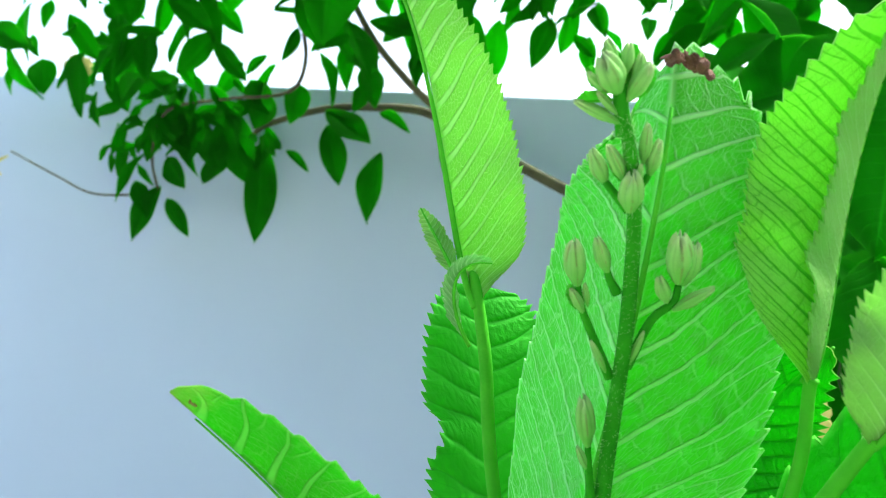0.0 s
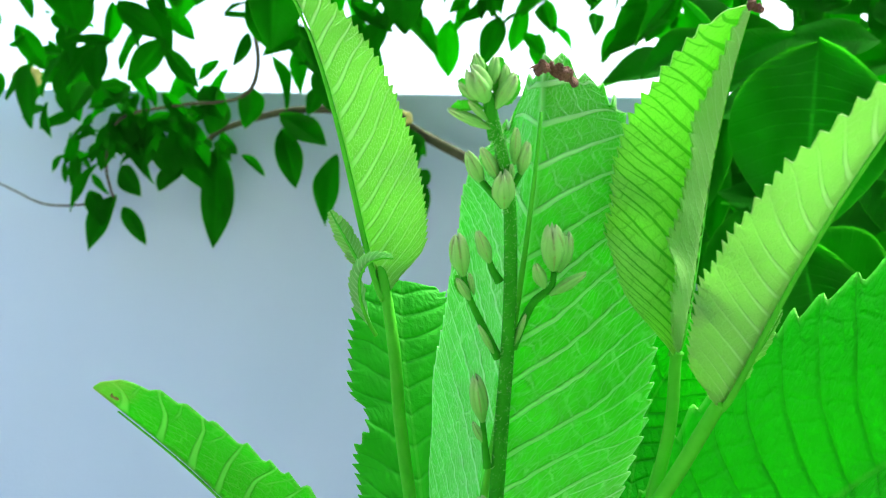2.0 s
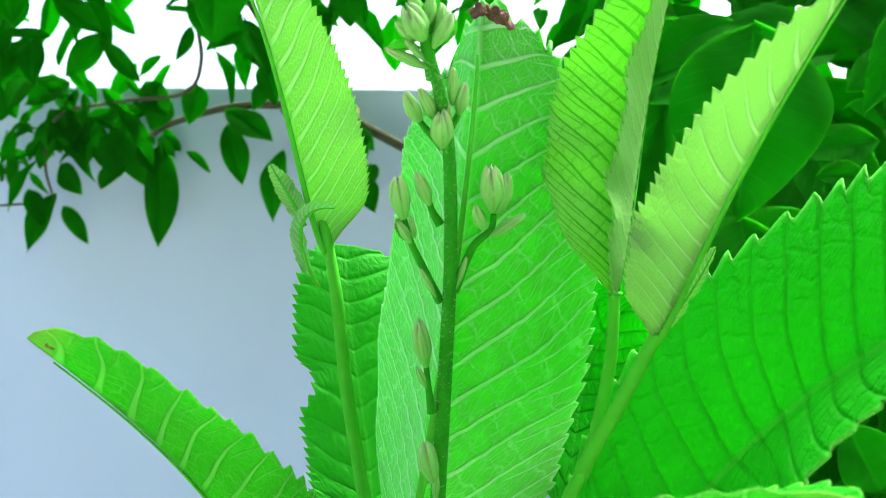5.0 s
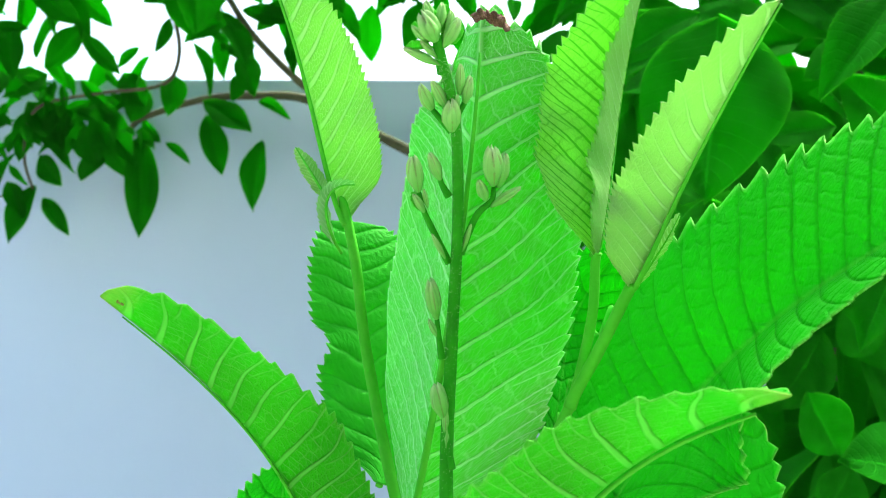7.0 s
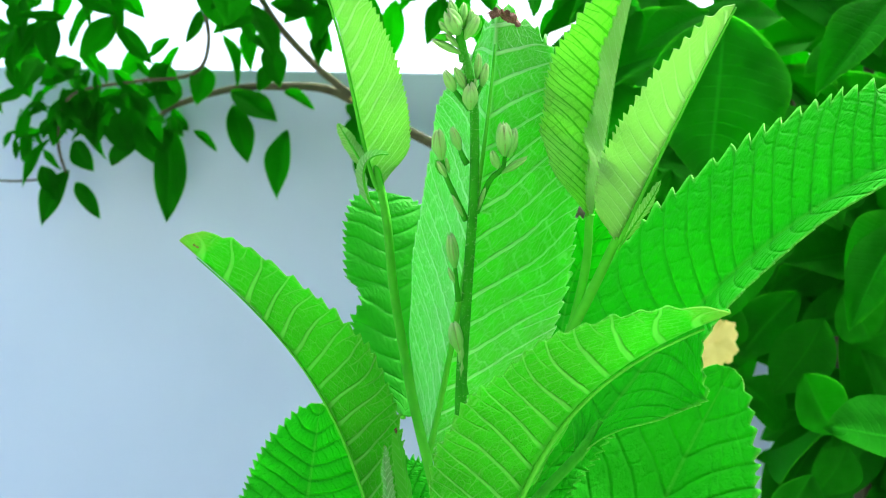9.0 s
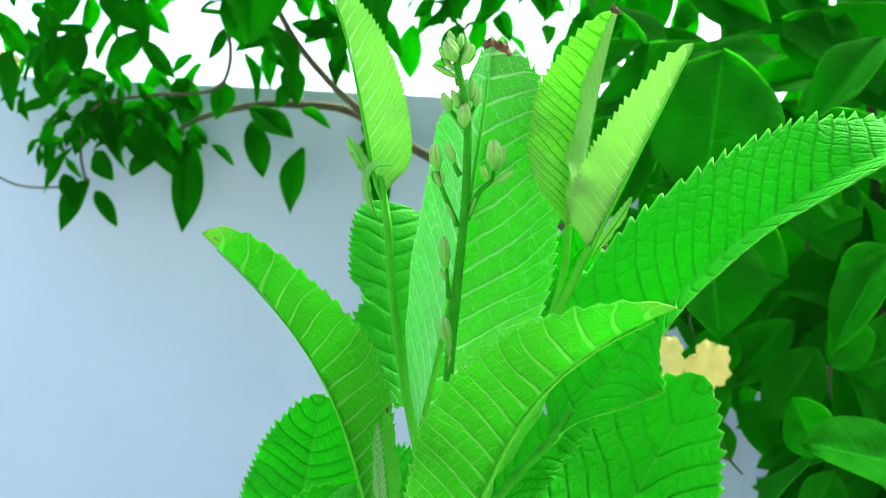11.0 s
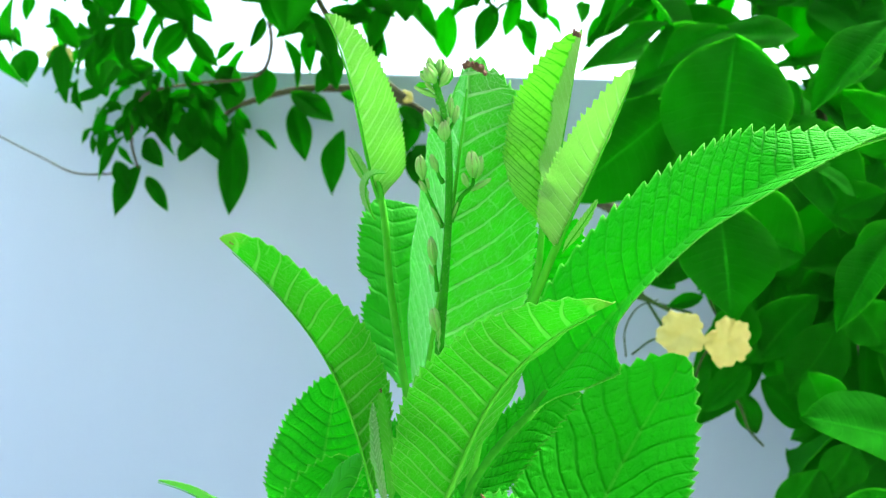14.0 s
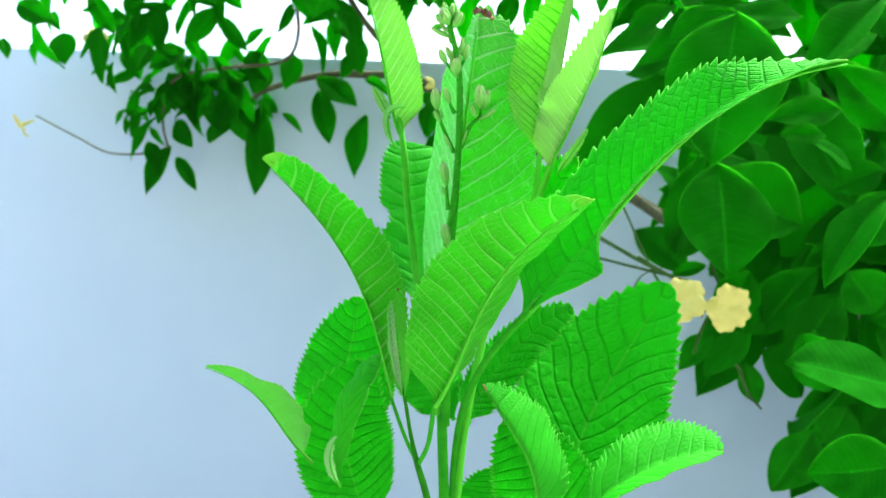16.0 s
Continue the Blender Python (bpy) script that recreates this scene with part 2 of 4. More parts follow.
WAXY = leaf_material("leaf_smooth_pale_under", rgb(0.30, 0.56, 0.17), rgb(0.24, 0.50, 0.13), rgb(0.66, 0.86, 0.48), rgb(0.32, 0.60, 0.15), 0.6, 0.42, 0.14, 0.0003, sheen=0.04, spec=0.08, vein_through=rgb(0.5, 0.82, 0.3), side_tint=0.5, net_tint=0.16, fork=0.0, fade=0.7)
PALE = leaf_material("leaf_pale_under", rgb(0.36, 0.70, 0.18), rgb(0.28, 0.62, 0.14), rgb(0.46, 0.78, 0.26), rgb(0.28, 0.80, 0.10), 0.62, 0.45, 0.12, 0.0002, sheen=0.1, spec=0.08, side_tint=0.4, net_tint=0.2, cells=(4.0, 18.0), ladder=False)
GREY = leaf_material("leaf_grey_under", rgb(0.30, 0.60, 0.26), rgb(0.23, 0.52, 0.19), rgb(0.46, 0.72, 0.42), rgb(0.22, 0.74, 0.14), 0.6, 0.45, 0.22, 0.00005, grade=4.0, sheen=0.2, side_tint=0.8, net_tint=0.05)
BABY = leaf_material("leaf_baby_under", rgb(0.30, 0.64, 0.17), rgb(0.22, 0.55, 0.11), rgb(0.58, 0.84, 0.44), rgb(0.30, 0.72, 0.13), 0.6, 0.45, 0.22, 0.00005, grade=4.0, sheen=0.1, side_tint=0.6, net_tint=0.05)
BRACT = leaf_material("bract", rgb(0.075, 0.46, 0.03), rgb(0.05, 0.38, 0.02), rgb(0.12, 0.52, 0.06), rgb(0.12, 0.76, 0.04), 0.55, 0.4, 0.15, 0.00003, grade=4.0, spec=0.15, side_tint=0.3, net_tint=0.0)
STEM = plain_material("green_stem", rgb(0.027, 0.34, 0.010), rgb(0.011, 0.21, 0.005), 0.7, 160, 0.8, 0.0004, spec=0.08)
HAIR = plain_material("pale_hair", rgb(0.30, 0.62, 0.22), rgb(0.22, 0.52, 0.15), 0.6, 160, 0.2, 0.0001, spec=0.2)
# shaded copy of the stem green: the shade at the fork is in the colour
STEM_SHADED = plain_material("shaded_green_stem", rgb(0.016, 0.20, 0.005), rgb(0.007, 0.11, 0.003), 0.7, 160, 0.8, 0.0004, spec=0.08)
RIB = plain_material("midrib", rgb(0.075, 0.47, 0.025), rgb(0.045, 0.40, 0.016), 0.6, 160, 0.5, 0.0002, spec=0.08)
TWIG = plain_material("green_twig", rgb(0.045, 0.12, 0.025), rgb(0.02, 0.06, 0.012), 0.8, 90, 0.6, 0.001, spec=0.1)
DRY = plain_material("dry_leaf", rgb(0.36, 0.30, 0.10), rgb(0.12, 0.06, 0.018), 0.8, 400, 0.8, 0.0005)
BURNT = plain_material("burnt_leaf", rgb(0.30, 0.16, 0.09), rgb(0.02, 0.007, 0.004), 0.75, 260, 1.0, 0.001)
# the near-black second tone paints the shaded gaps between the leaves
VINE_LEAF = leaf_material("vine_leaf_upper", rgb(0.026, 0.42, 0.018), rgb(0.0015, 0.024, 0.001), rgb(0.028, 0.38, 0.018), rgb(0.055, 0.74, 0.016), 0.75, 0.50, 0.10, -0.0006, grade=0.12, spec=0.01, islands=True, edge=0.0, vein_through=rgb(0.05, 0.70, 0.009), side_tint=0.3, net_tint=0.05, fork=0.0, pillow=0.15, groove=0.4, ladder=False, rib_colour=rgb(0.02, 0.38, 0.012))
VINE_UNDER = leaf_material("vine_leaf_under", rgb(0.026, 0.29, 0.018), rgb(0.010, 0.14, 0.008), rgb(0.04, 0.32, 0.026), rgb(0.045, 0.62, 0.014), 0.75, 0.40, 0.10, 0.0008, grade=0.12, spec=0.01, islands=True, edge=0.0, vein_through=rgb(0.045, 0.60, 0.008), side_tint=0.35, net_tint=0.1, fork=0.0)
BARK = plain_material("vine_bark", rgb(0.11, 0.13, 0.06), rgb(0.05, 0.06, 0.03), 0.85, 60, 0.8, 0.002)
PETAL = plain_material("yellow_petal", rgb(0.62, 0.63, 0.18), rgb(0.54, 0.54, 0.12), 0.5, 70, 0.3, 0.0008)
# dark, so that the added wall behind the camera returns little light
BLOCK_WALL = plain_material("dark_light_block", rgb(0.075, 0.065, 0.055), rgb(0.05, 0.042, 0.035), 0.9, 4, 0.5, 0.003)
# the unseen ground's paleness is chosen to throw light onto leaf undersides
BOUNCE_GROUND = plain_material("pale_bounce_ground", rgb(0.44, 0.43, 0.41), rgb(0.35, 0.34, 0.33), 0.9, 3, 0.6, 0.004)


def bud_material():
    m = Nodes("flower_bud")
    uv = m.t.nodes.new("ShaderNodeUVMap").outputs[0]
    sep = m.t.nodes.new("ShaderNodeSeparateXYZ")
    m.t.links.new(uv, sep.inputs[0])
    seam = m.math("ABSOLUTE", m.math("SUBTRACT", m.math("FRACT", m.math("MULTIPLY", sep.outputs[0], 5.0)), 0.5))
    red = m.math("MULTIPLY", m.math("LESS_THAN", seam, 0.09), m.ramp(m.noise(300.0), 0.46, 0.55))
    base = m.mix(m.ramp(sep.outputs[1], 0.15, 0.75), rgb(0.06, 0.38, 0.03), rgb(0.19, 0.52, 0.10))
    groove = m.math("ABSOLUTE", m.math("SUBTRACT", m.math("FRACT", m.math("MULTIPLY_ADD", sep.outputs[0], 10.0, m.noise(180.0))), 0.5))
    base = m.mix(m.math("MULTIPLY", m.ramp(groove, 0.18, 0.02), 0.28), base, rgb(0.03, 0.22, 0.02))
    base = m.mix(m.math("MULTIPLY", m.noise(500.0), 0.4), base, rgb(0.28, 0.56, 0.16))
    base = m.mix(m.math("MULTIPLY", m.ramp(sep.outputs[1], 0.80, 1.0), 0.45), base, rgb(0.50, 0.60, 0.30))
    m.put(m.bsdf.inputs["Base Color"], m.mix(m.math("MULTIPLY", red, 0.3), base, rgb(0.16, 0.06, 0.035)))
    m.bsdf.inputs["Roughness"].default_value, m.bsdf.inputs["Specular IOR Level"].default_value = 0.7, 0.12
    m.put(m.bsdf.inputs["Normal"], m.bump(m.noise(1500.0), 0.5, 0.0003))
    return m.mat


BUD = bud_material()


def wall_material():
    m = Nodes("painted_plaster")
    big = m.ramp(m.noise(1.3, 5.0), 0.3, 0.75)
    streak = m.t.nodes.new("ShaderNodeMapping")
    streak.inputs["Scale"].default_value = (5.0, 5.0, 1.6)
    m.t.links.new(m.coord(), streak.inputs[0])
    run = m.ramp(m.noise(1.0, 5.0, streak.outputs[0]), 0.45, 0.8)
    col = m.mix(m.math("MULTIPLY", big, 0.5), rgb(0.49, 0.68, 0.805), rgb(0.42, 0.61, 0.73))
    col = m.mix(m.math("MULTIPLY", run, 0.06), col, rgb(0.20, 0.28, 0.31))
    m.put(m.bsdf.inputs["Base Color"], col)
    m.bsdf.inputs["Roughness"].default_value = 0.85
    m.put(m.bsdf.inputs["Normal"], m.bump(m.math("ADD", m.noise(14.0, 4.0), m.noise(160.0, 4.0)), 0.35, 0.002))
    return m.mat


PLASTER = wall_material()


# ---- mesh makers ----
def mesh(name, verts, faces, mats, uvs=None, slots=None, smooth=True, along=None):
    me = bpy.data.meshes.new(name)
    me.from_pydata([tuple(v) for v in verts], [], faces)
    for mt in mats:
        me.materials.append(mt)
    if slots is not None:
        me.polygons.foreach_set("material_index", slots)
    me.polygons.foreach_set("use_smooth", [smooth] * len(me.polygons))
    if uvs is not None:
        layer = me.uv_layers.new(name="UVMap")
        idx = np.empty(len(me.loops), dtype=np.int32)
        me.loops.foreach_get("vertex_index", idx)
        layer.data.foreach_set("uv", np.asarray(uvs, dtype=np.float32)[idx].ravel())
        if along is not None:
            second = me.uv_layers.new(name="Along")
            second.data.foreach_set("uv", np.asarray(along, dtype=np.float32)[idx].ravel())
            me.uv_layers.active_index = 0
    me.update()
    return me


def part(name, me, parent, label=""):
    ob = new(name, me)
    ob.parent = parent
    return tagged(ob, label) if label else ob


def thing(name, label, category, place=(0, 0, 0), group="", kind=""):
    ob = new(name)
    ob.location = place
    bpy.context.view_layer.update()
    return tagged(ob, label, category, group, kind)


def unit_rows(v):
    return v / np.maximum(np.linalg.norm(v, axis=-1, keepdims=True), 1e-9)


def plan_array(p):
    m = np.array(PLAN)
    return (np.asarray(p) * UNIT) @ m[:3, :3].T + m[:3, 3]


def width_along(s, a=0.75, b=0.7, foot=0.22):
    m = a / (a + b)
    n = np.clip(s / foot, 0, 1)
    return (s**a * (1 - s) ** b) / (m**a * (1 - m) ** b) * (0.25 + 0.75 * n * n * (3 - 2 * n))


def blade(name, bez, n0, n1, width, folds, right=1.0, left=1.0, teeth=34, depth=0.065, cut=1.0, shape=(0.75, 0.7), wave=0.03, droop=(0.12, 0.12), puff=0.012, thick=0.012, mats=(0, 0), seed=0, bites=(), veins=VEINS, slope=SLOPE):
    """A toothed leaf blade along a cubic curve, folded up by two angles along its midrib, upper face in the first material.
    A fold may change along the blade: pairs of place and angle. shape: the two powers of its outline, and how long its foot tapers."""
    rng = np.random.default_rng(seed)
    b0, b1, b2, b3 = (np.array(p, float) for p in bez)
    rows, half = teeth * 6 + 1, 11
    s = np.linspace(0.002, min(cut, 0.999), rows)
    k = s[:, None]
    mid = (1 - k) ** 3 * b0 + 3 * (1 - k) ** 2 * k * b1 + 3 * (1 - k) * k * k * b2 + k**3 * b3
    tan = unit_rows(3 * (1 - k) ** 2 * (b1 - b0) + 6 * (1 - k) * k * (b2 - b1) + 3 * k * k * (b3 - b2))
    n = np.array(n0, float) * (1 - k) + np.array(n1, float) * k
    side = unit_rows(np.cross(tan, n))
    up = np.cross(side, tan)
    f = np.modf(s * teeth + 0.15 * np.sin(s * 40))[0]
    tooth = np.where(f < 0.78, (f / 0.78) ** 1.2, (1 - f) / 0.22)
    size = 0.7 + 0.5 * rng.random(teeth + 3)[(s * teeth).astype(int)]
    env = np.clip(np.minimum(s / 0.12, (1.0 - s) / 0.05 + 0.15), 0, 1)
    us = np.sin(np.linspace(-1, 1, 2 * half + 1) * np.pi / 2 * 0.93) / np.sin(np.pi / 2 * 0.93)
    pos, nor, uv = [], [], []
    base = width * width_along(s, *shape)
    phase = rng.random(4) * 6.28
    for j, u in enumerate(us):
        sg = 1.0 if u > 0 else -1.0
        au = abs(u)
        given = folds[1] if u > 0 else folds[0]
        bend = np.radians(np.interp(s, *zip(*given)) if isinstance(given, tuple) else np.full(rows, float(given)))[:, None]
        w = base * (right if u > 0 else left)
        reach = au * w + (au**10) * depth * tooth * size * env
        for b_s, b_side, b_len, b_deep in bites:
            if b_side == sg:
                reach = reach * (1 - b_deep * np.exp(-(((s - b_s) / b_len) ** 4)))
        d = sg * np.cos(bend) * side + np.sin(bend) * up
        nb = np.cos(bend) * up - sg * np.sin(bend) * side
        if j == half:
            nb = up
        q = s * veins - slope * au**BOW * np.clip((1 - s) / 0.4, 0, 1) ** 0.7 + 0.20 * np.sin(8 * s + phase[2] + 2.5 * u) + 0.13 * np.sin(19 * s + phase[3] - 4 * u) * au
        vein = np.exp(-(((np.modf(q + 50)[0] - 0.5) / 0.12) ** 2))
        rise = puff * np.clip(base / (0.7 * width), 0.15, 1)
        lift = -rise * vein * min(1, au * 4) * (1 - au**6) - rise * 0.8 * math.exp(-((au / 0.06) ** 2))
        lift = lift + wave * au**2 * (np.sin(s * 19 + phase[0] + sg) + 0.6 * np.sin(s * 37 + phase[1] * sg)) * np.sin(np.pi * s) - droop[1 if u > 0 else 0] * w * au**2.5
        p = mid + reach[:, None] * d + lift[:, None] * nb + ((au**10) * depth * 0.7 * tooth * env)[:, None] * tan
        if cut < 1.0:
            p = p - (np.clip((s - cut + 0.3) / 0.3, 0, 1) ** 2 * ((0.22 if u > 0 else 0.34) * abs(u + 0.25) ** 1.8))[:, None] * tan
            ragged = np.clip((s - cut + 0.03) / 0.03, 0, 1) * 0.05 * (math.sin(j * 2.3 + 1) + 0.7 * math.sin(j * 5.1))
            p = p + ragged[:, None] * tan
        pos.append(p)
        nor.append(nb * np.ones((rows, 1)))
        uv.append(np.stack([np.full(rows, (u + 1) / 2), (q + SLOPE * au**BOW) / VEINS], 1))
    pos, nor, uv = (np.stack(a, 1).reshape(-1, a[0].shape[1]) for a in (pos, nor, uv))
    cols = 2 * half + 1
    verts = plan_array(np.concatenate([pos + nor * thick / 2, pos - nor * thick / 2]))
    i, j = np.meshgrid(np.arange(rows - 1), np.arange(cols - 1), indexing="ij")
    a = (i * cols + j).ravel()
    top = np.stack([a, a + 1, a + cols + 1, a + cols], 1)
    off = rows * cols
    low = top[:, ::-1] + off
    edge = [*range(0, cols), *(r * cols + cols - 1 for r in range(1, rows)), *range(off - 2, off - cols - 1, -1), *(r * cols for r in range(rows - 2, 0, -1))]
    rim = [(edge[x], edge[x] + off, edge[(x + 1) % len(edge)] + off, edge[(x + 1) % len(edge)]) for x in range(len(edge))]
    faces = [tuple(x) for x in top.tolist()] + [tuple(x) for x in low.tolist()] + rim
    slots = [0] * len(top) + [1] * len(low) + [1] * len(rim)
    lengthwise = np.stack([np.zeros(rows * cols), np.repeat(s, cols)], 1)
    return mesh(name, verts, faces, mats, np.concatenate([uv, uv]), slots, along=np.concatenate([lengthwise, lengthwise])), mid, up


def tube_mesh(name, points, radii, mat, sides=10, steps=8, ridges=0.0, plan=True):
    """A round stem through points, its radius running through radii."""
    p = np.array(points, float)
    ext = np.concatenate([[2 * p[0] - p[1]], p, [2 * p[-1] - p[-2]]])
    line, rad = [], []
    rs = np.interp(np.linspace(0, 1, len(p)), np.linspace(0, 1, len(radii)), radii)
    for k in range(len(p) - 1):
        for t in np.linspace(0, 1, steps, endpoint=k == len(p) - 2):
            a, b, c, d = ext[k : k + 4]
            line.append(0.5 * (2 * b + (c - a) * t + (2 * a - 5 * b + 4 * c - d) * t * t + (3 * b - a - 3 * c + d) * t**3))
            rad.append(rs[k] * (1 - t) + rs[k + 1] * t)
    line, rad = np.array(line), np.array(rad)
    tan = unit_rows(np.gradient(line, axis=0))
    ref = np.array([0.3, -1.0, 0.2]) if abs(tan[0] @ unit_rows(np.array([0.3, -1.0, 0.2]))) < 0.9 else np.array([1.0, 0.2, 0.1])
    x = unit_rows(np.cross(tan, ref))
    y = np.cross(tan, x)
    ang = np.linspace(0, 2 * np.pi, sides, endpoint=False)
    wob = 1 + ridges * np.cos(ang * 4)
    ring = line[:, None] + rad[:, None, None] * wob[None, :, None] * (np.cos(ang)[None, :, None] * x[:, None] + np.sin(ang)[None, :, None] * y[:, None])
    n = len(line)
    verts = np.concatenate([ring.reshape(-1, 3), line[:1], line[-1:]])
    verts = plan_array(verts) if plan else verts
    faces = [(r * sides + c, r * sides + (c + 1) % sides, (r + 1) * sides + (c + 1) % sides, (r + 1) * sides + c) for r in range(n - 1) for c in range(sides)]
    faces += [(n * sides, (c + 1) % sides, c) for c in range(sides)] + [(n * sides + 1, (n - 1) * sides + c, (n - 1) * sides + (c + 1) % sides) for c in range(sides)]
    return mesh(name, verts, faces, [mat])


def bud_mesh(base, tip, radius, lobes=5, mat=None, seed=0):
    """A closed flower bud: a ribbed ovoid with its narrow foot at base."""
    b, t = np.array(base, float), np.array(tip, float)
    ax = t - b
    ln = np.linalg.norm(ax)
    ax = ax / ln
    x = unit_rows(np.cross(ax, [0.2, -1.0, 0.3]))
    y = np.cross(ax, x)
    rows, sides = 17, 40
    rng = np.random.default_rng(seed)
    verts, uvs = [], []
    for r in range(rows):
        k = r / (rows - 1)
        prof = 0.25 + 0.75 * min(1.0, k / 0.42) ** 0.8 if k < 0.5 else math.sqrt(max(0.0, 1 - ((k - 0.5) / 0.52) ** 2))
        prof = prof if radius > 0.045 else prof * (1 - 0.25 * k * k)
        for c in range(sides):
            g = 2 * math.pi * c / sides
            rib = 0.97 + (0.12 + 0.42 * k**2.5) * (abs(math.cos(lobes * g / 2 + 0.5 * k + seed)) - 0.5) * min(1, 3 * k) + 0.06 * math.sin(2 * g + seed)
            rr = radius * prof * rib
            tipv = 1.0 * radius * (abs(math.cos(lobes * g / 2 + seed)) - 0.5) * k**4 + 0.18 * radius * math.sin(g + seed) * k**2
            verts.append(b + ax * (ln * k + tipv) + rr * (math.cos(g) * x + math.sin(g) * y))
            uvs.append((c / sides, k))
    faces = [(r * sides + c, r * sides + (c + 1) % sides, (r + 1) * sides + (c + 1) % sides, (r + 1) * sides + c) for r in range(rows - 1) for c in range(sides)]
    faces += [tuple(range(sides))[::-1], tuple((rows - 1) * sides + c for c in range(sides))]
    return mesh("bud", plan_array(np.array(verts)), faces, [mat or BUD], uvs)


# ---- the setting ----
WALL_Y, WALL_TOP = 46.0, 10.75
wall_face = at(0, WALL_Y, WALL_TOP)


def box_mesh(name, lo, hi, mat, bevel=0.0):
    bm = bmesh.new()
    bmesh.ops.create_cube(bm, size=1.0)
    for v in bm.verts:
        v.co = Vector(((lo[k] + hi[k]) / 2 + v.co[k] * (hi[k] - lo[k]) for k in range(3)))
    if bevel:
        bmesh.ops.bevel(bm, geom=bm.edges[:], offset=bevel, segments=3, affect="EDGES", profile=0.6)
    me = bpy.data.meshes.new(name)
    bm.to_mesh(me)
    bm.free()
    me.materials.append(mat)
    return me


wall = tagged(new("wall_north", box_mesh("wall_north", (-9, wall_face.y, -0.1), (9, wall_face.y + 0.15, wall_face.z), PLASTER, 0.006)), "white painted plaster garden wall with faint grey stains", "wall", kind="structure")


# added wall behind the camera, never in view: holds back low sky light
tagged(new("wall_light_block", box_mesh("wall_light_block", (-9, -3.65, -0.1), (9, -3.5, 4.2), BLOCK_WALL, 0.006)), "unseen dark brown wall added to block low light from the front", "wall", kind="structure")


def ground():
    bm = bmesh.new()
    bmesh.ops.create_grid(bm, x_segments=2, y_segments=2, size=600)
    me = bpy.data.meshes.new("ground")
    bm.to_mesh(me)
    bm.free()
    me.materials.append(BOUNCE_GROUND)
    return tagged(new("ground", me), "unseen ground made pale to bounce light upwards", "ground", kind="structure")


ground()

# ---- the shrub ----
foot = at(0.9, 4.9, 0)
shrub = thing("shrub", "leafy green shrub with toothed leaves and a budding flower stalk", "shrub", (foot.x, foot.y, 0))
INTO = Matrix.Translation(-shrub.location)


def shrub_part(name, me, parent=None, label=""):
    """A part whose mesh lies in world places, under the shrub or one of its parts."""
    if parent is None:
        me.transform(INTO)
        return part(name, me, shrub, label)
    me.transform(INTO)
    return part(name, me, parent, label)


leaf_count = 0


def shrub_leaf(bez, n0, n1, width, folds, right, under=None, upper=None, label="", rib=0.035, **more):
    global leaf_count
    leaf_count += 1
    me, mid, up = blade("leaf", bez, n0, n1, width, folds, right, mats=(upper or UPPER, under or UNDER), seed=leaf_count, **more)
    ob = shrub_part("leaf", me, None, label)
    if more.get("cut", 1.0) < 1.0:
        mid, up = mid[: int(len(mid) * 0.93)], up[: int(len(mid) * 0.93)]
    keep = mid[:: max(1, len(mid) // 12)] - up[:: max(1, len(mid) // 12)] * (rib * 1.1 + 0.8 * more.get("puff", 0.012))
    shrub_part("midrib", tube_mesh("midrib", keep, [rib, rib * 0.75, rib * 0.3], RIB, 8, 4), ob)
    return ob


shrub_leaf(((0.205, 5.36, 1.22), (0.05, 5.54, 1.50), (0.004, 4.95, 2.73), (-0.32, 4.9, 3.28)), (0.663, 0.749, -0.003), (0.683, 0.731, 0.008), 0.434, (43, 75), 0.80, shape=(0.60, 0.77), under=YOUNG, veins=17, slope=3.4, puff=0.006, upper=FRESH, teeth=46, depth=0.03, rib=0.024)
broad_leaf = shrub_leaf(((0.507, 5.59, -1.41), (0.79, 5.47, -0.432), (1.14, 3.74, 2.04), (1.25, 4.61, 3)), (0.122, 0.944, 0.305), (0.01, 0.945, 0.328), 1.038, (19, 78), 1.15, shape=(0.42, 0.66), cut=0.9, under=HAIRY, slope=2.5, depth=0.05, teeth=40, droop=(0.03, 0.12), wave=0.015, veins=18)
folded_leaf = shrub_leaf(((1.93, 4.49, 0.828), (2.03, 4.32, 1.13), (2.28, 4.95, 1.9), (2.37, 4.2, 2.86)), (0.189, -0.977, 0.103), (0.167, -0.98, 0.104), 0.629, (4, 156), 0.36, shape=(0.75, 0.53), under=PALE, veins=19, slope=3.2, upper=FRESH, puff=0.006, teeth=34, depth=0.045, droop=(0.0, 0.0))
shrub_leaf(((1.99, 3.98, 0.65), (1.99, 3.63, 0.816), (2.41, 4.12, 1.34), (2.54, 2.89, 2.2)), (-0.562, 0.756, 0.336), (-0.1, 0.937, 0.334), 0.365, (67, 33), 1.01, shape=(0.73, 0.69), under=WAXY, veins=16, slope=2.4, puff=0.004, upper=FRESH, rib=0.02, teeth=34, depth=0.04)
shrub_leaf(((1.68, 4.36, -1.14), (3.48, 5.22, 0.535), (2.67, 1.44, 1.14), (4.94, 2.86, 1.62)), (-0.525, -0.721, 0.452), (-0.528, -0.672, 0.52), 1.049, (0, ((0, 46), (0.12, 40), (0.22, 35), (0.34, 51), (1, 51))), 0.85, shape=(0.51, 1.07, 0.09), veins=25, slope=1.6, puff=0.008, wave=0.008, teeth=32, depth=0.085, bites=((0.74, 1, 0.36, 0.6),))
